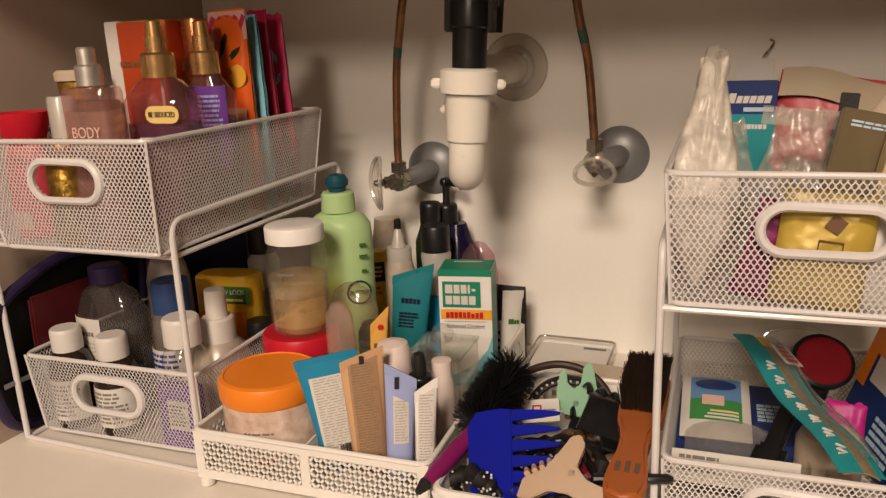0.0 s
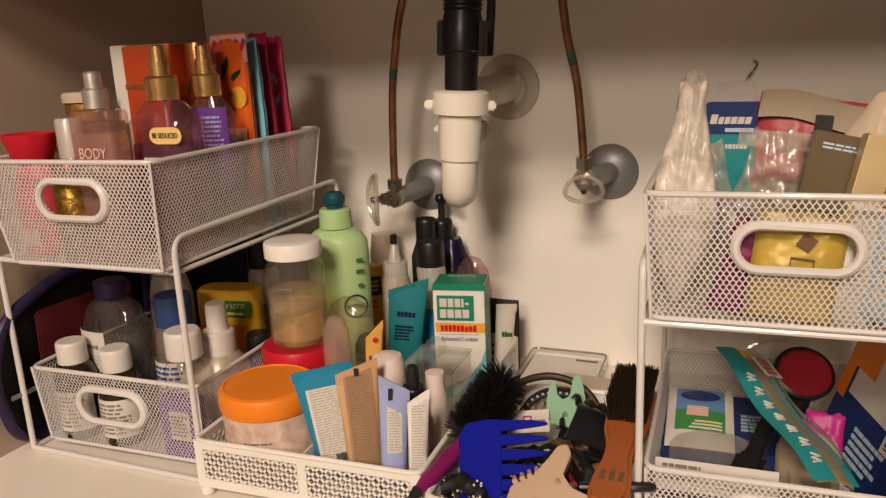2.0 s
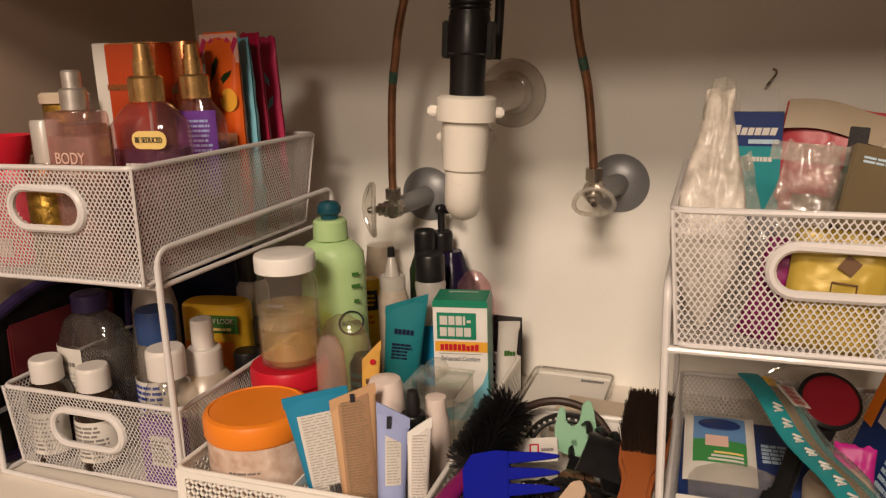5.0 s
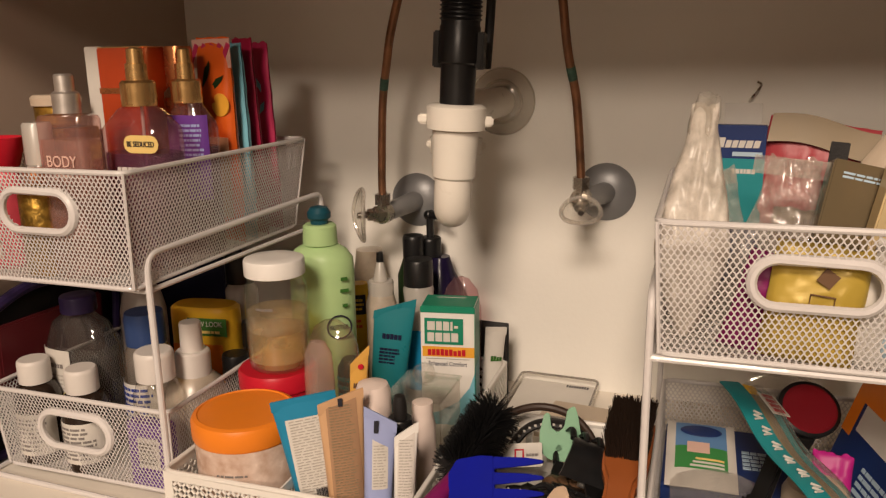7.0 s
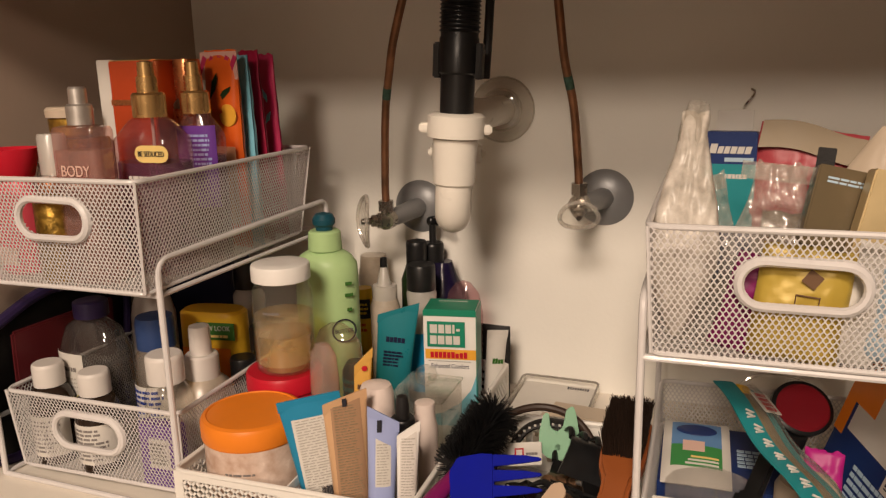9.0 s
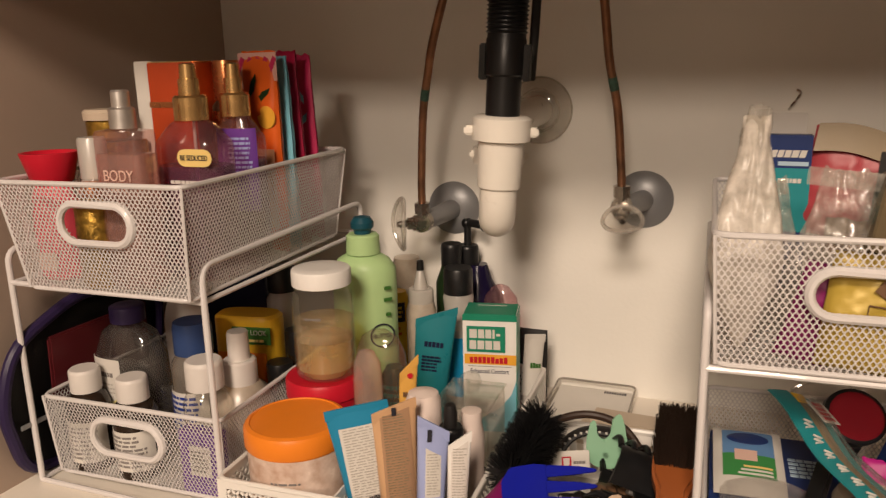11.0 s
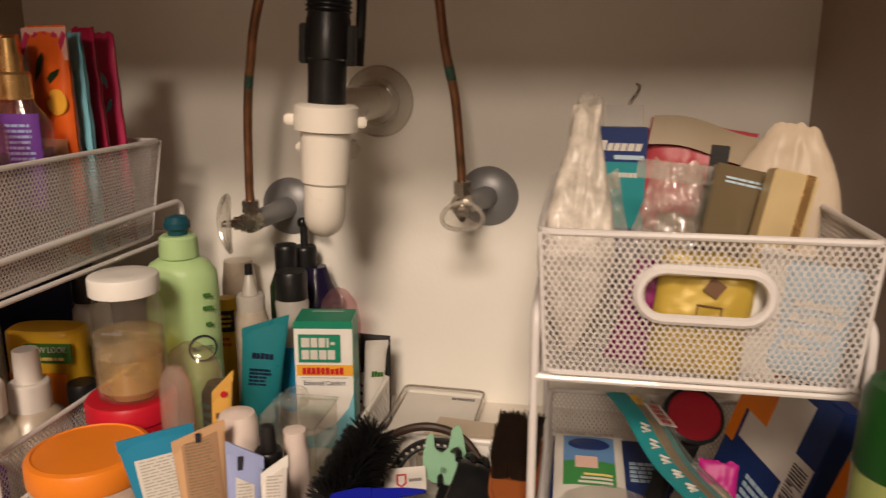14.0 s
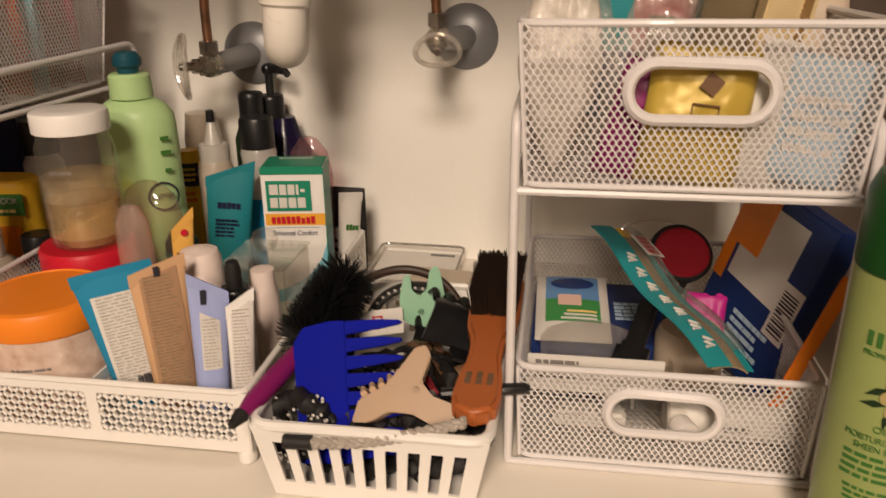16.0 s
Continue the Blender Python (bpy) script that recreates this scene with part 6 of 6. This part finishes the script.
side = [(-0.018, -0.014), (-0.020, 0.004), (-0.018, 0.022), (-0.013, 0.024), (-0.010, 0.010), (-0.003, 0.006), (0.003, 0.012), (0.004, 0.030), (0.010, 0.034), (0.014, 0.026), (0.019, 0.008), (0.017, -0.010), (0.008, -0.020), (-0.008, -0.020)]
for y, k in ((0.0, 1.0), (0.013, 0.95)):
    part("jaw", moved(outline([(x * k, z * k) for x, z in side], 0.004, 0.0012), pose(0, y, 0)), "mint", t)
part("hinge", tube([(0.0, 0.0, -0.008), (0.0, 0.016, -0.008)], 0.003, 12), "mint", t)
claw_clip("black claw clip lying on its side", (0.016, 0.700, 0.046), (-70, 24, 20), 0.080, "black_plastic")
claw_clip("black claw clip deep in the bin", (0.010, 0.610, 0.050), (-80, 60, 60), 0.066, "black_plastic")

t = thing("headband", "thin dark brown hoop headband", "headband", (-0.046, 0.775, 0.044), (12, 0, 4))
part("hoop", tube(curve_pts([(-0.052, -0.03, -0.03), (-0.050, -0.01, 0.012), (-0.036, 0, 0.036), (0, 0.004, 0.047), (0.036, 0, 0.036), (0.060, -0.02, 0.006), (0.066, -0.05, -0.03)], 8), 0.0042, 10), "dark_hoop", t)
t = thing("headband", "black headband with white stitched edge", "headband", (-0.034, 0.772, 0.045), (20, 0, 0))
pts = curve_pts([(-0.050, -0.03, 0), (-0.030, 0.0, 0.020), (0.0, 0.008, 0.027), (0.036, 0.0, 0.020), (0.055, -0.03, 0)], 10)
part("band", tube(pts, 0.0085, 10, flat=0.5), "black_soft", t)
st = bmesh.new()
for p in pts[::2]:
    box(p.x - 0.0012, p.x + 0.0012, p.y - 0.0075, p.y - 0.006, p.z + 0.004, p.z + 0.006, bm=st)
part("stitching", st, "paper", t, smooth=None)
t = thing("spool_card", "small white card with a red mark", "card", (-0.058, 0.722, 0.058), (-44, -8, 6))
part("card", box(-0.020, 0.020, -0.001, 0.001, -0.012, 0.012, 0.0006), "paper", t)
part("mark", moved(ring([(-0.004, 0, 0.005), (-0.004, 0, -0.003), (0, 0, -0.006), (0.004, 0, -0.003), (0.004, 0, 0.005)], 0.0011, 6), pose(-0.003, -0.0014, 0)), "red", t)
part("small_print", bars(0.004, 0.017, -0.003, 0.002, 1, -0.0012, 3), "print_grey", t, smooth=None)


def scrunchie(label, at, turn, r, material, dots):
    t = thing("hair_tie", label, "hair tie", at, turn, "hair ties")
    rnd = random.Random(int(r * 1e5))
    pts = [(r * math.cos(a) * (1 + 0.06 * math.sin(7 * a)), r * math.sin(a), 0.003 * math.sin(5 * a)) for a in np.linspace(0, 6.283, 40, endpoint=False)]
    part("band", tube(pts, [0.0075 + 0.0016 * math.sin(i * 2.1) for i in range(40)], 10, closed=True), material, t)
    if dots:
        dm = bmesh.new()
        for i in range(70):
            a, b = rnd.uniform(0, 6.283), rnd.uniform(0, 6.283)
            c = Vector(((r + 0.0085 * math.cos(b)) * math.cos(a), (r + 0.0085 * math.cos(b)) * math.sin(a), 0.0088 * math.sin(b)))
            join(dm, moved(lathe([(0.0006, -0.0008), (0.0014, 0), (0.0006, 0.0008)], 6), Matrix.Translation(c)))
        part("beads", dm, "paper", t)
    return t


scrunchie("black hair tie with white beads", (-0.034, 0.622, 0.046), (50, 10, 20), 0.028, "black_soft", True)
scrunchie("black hair tie with white beads", (-0.090, 0.582, 0.040), (70, 20, -20), 0.020, "black_soft", True)
scrunchie("black fabric hair tie", (0.020, 0.585, 0.040), (20, 10, 0), 0.026, "black_soft", False)
scrunchie("coral fabric hair tie", (-0.010, 0.628, 0.040), (30, 30, 0), 0.017, "pink_red", False)
for hx_, hy_, hr in ((-0.072, 0.592, 0.015), (-0.036, 0.592, 0.018), (0.004, 0.592, 0.017), (-0.050, 0.620, 0.024)):
    scrunchie("black fabric hair tie", (hx_, hy_, 0.020), (24, 12, 0), hr, "black_soft", False)
    scrunchie("black fabric hair tie", (hx_, hy_ + 0.006, 0.038), (-14, 18, 40), hr * 0.92, "black_soft", False)
scrunchie("black fabric hair tie", (-0.02, 0.650, 0.036), (10, -10, 0), 0.034, "black_soft", False)
scrunchie("dark brown fabric hair tie", (0.006, 0.690, 0.040), (-10, 10, 0), 0.030, "brown", False)
t = thing("braided_band", "silver braided band with a black end", "headband", (-0.022, 0.547, 0.062))
braid = bmesh.new()
for ph in (0, 2.09, 4.19):
    tube([(-0.045 + 0.105 * i / 60, -0.004 + 0.0012 * math.sin(2 * (i * 0.62 + ph)) + 0.012 * (i / 60) ** 2, -0.008 + 0.018 * (i / 60) ** 1.6 + 0.0026 * math.sin(i * 0.62 + ph)) for i in range(61)], 0.0022, 6, bm=braid)
part("braid", braid, "braid_grey", t)
part("end_wrap", tube([(-0.064, -0.004, -0.0085), (-0.044, -0.004, -0.008)], 0.0052, 12), "black_soft", t, "black wrapped end")
t = thing("eye_pencil", "black pencil poking out over the rim", "pencil", (0.030, 0.602, 0.066), (0, 86, 8))
part("shaft", tube([(0, 0, -0.015), (0, 0, 0.030)], 0.0042, 10), "black_plastic", t)
part("cap", tube([(0, 0, 0.030), (0, 0, 0.046), (0, 0, 0.050)], [0.0046, 0.0042, 0.002], 10), "black_plastic", t)

# ---- on the cabinet floor by the back wall ----
t = thing("flat_case", "flat clear plastic case with a grey insert", "case", (-0.073, 0.954, 0.0005), (3.0, 0, -2))
part("insert", box(-0.050, 0.050, -0.060, 0.060, 0.003, 0.010, 0.001), "paper", t)
part("tray", join(box(-0.053, 0.053, -0.063, 0.063, 0.0, 0.0028, 0.001), join(box(-0.0535, -0.0515, -0.063, 0.063, 0.003, 0.018), box(0.0515, 0.0535, -0.063, 0.063, 0.003, 0.018))), "clear_plastic", t)
part("rim", ring(rounded([(0, -0.063, 0.018), (0.053, -0.063, 0.018), (0.053, 0.063, 0.018), (-0.053, 0.063, 0.018), (-0.053, -0.063, 0.018), (0, -0.063, 0.018)], 0.010)[:-1], 0.0016, 6), "grey_glass", t)
bm = bmesh.new()
for i in range(9):
    box(0.012 + i * 0.0034, 0.0142 + i * 0.0034, 0.048, 0.054, 0.0102, 0.0106, bm=bm)
part("barcode", bm, "ink", t, smooth=None)
t = thing("soap_box", "cream rounded soap box", "box", (-0.015, 0.855, 0.0005), (0, 0, -6))
part("body", box(-0.055, 0.050, -0.032, 0.032, 0, 0.050, 0.016, 4), "cream", t)
part("seam", box(-0.0552, 0.0502, -0.0322, 0.0322, 0.030, 0.0312, 0.0), "white_cap", t)
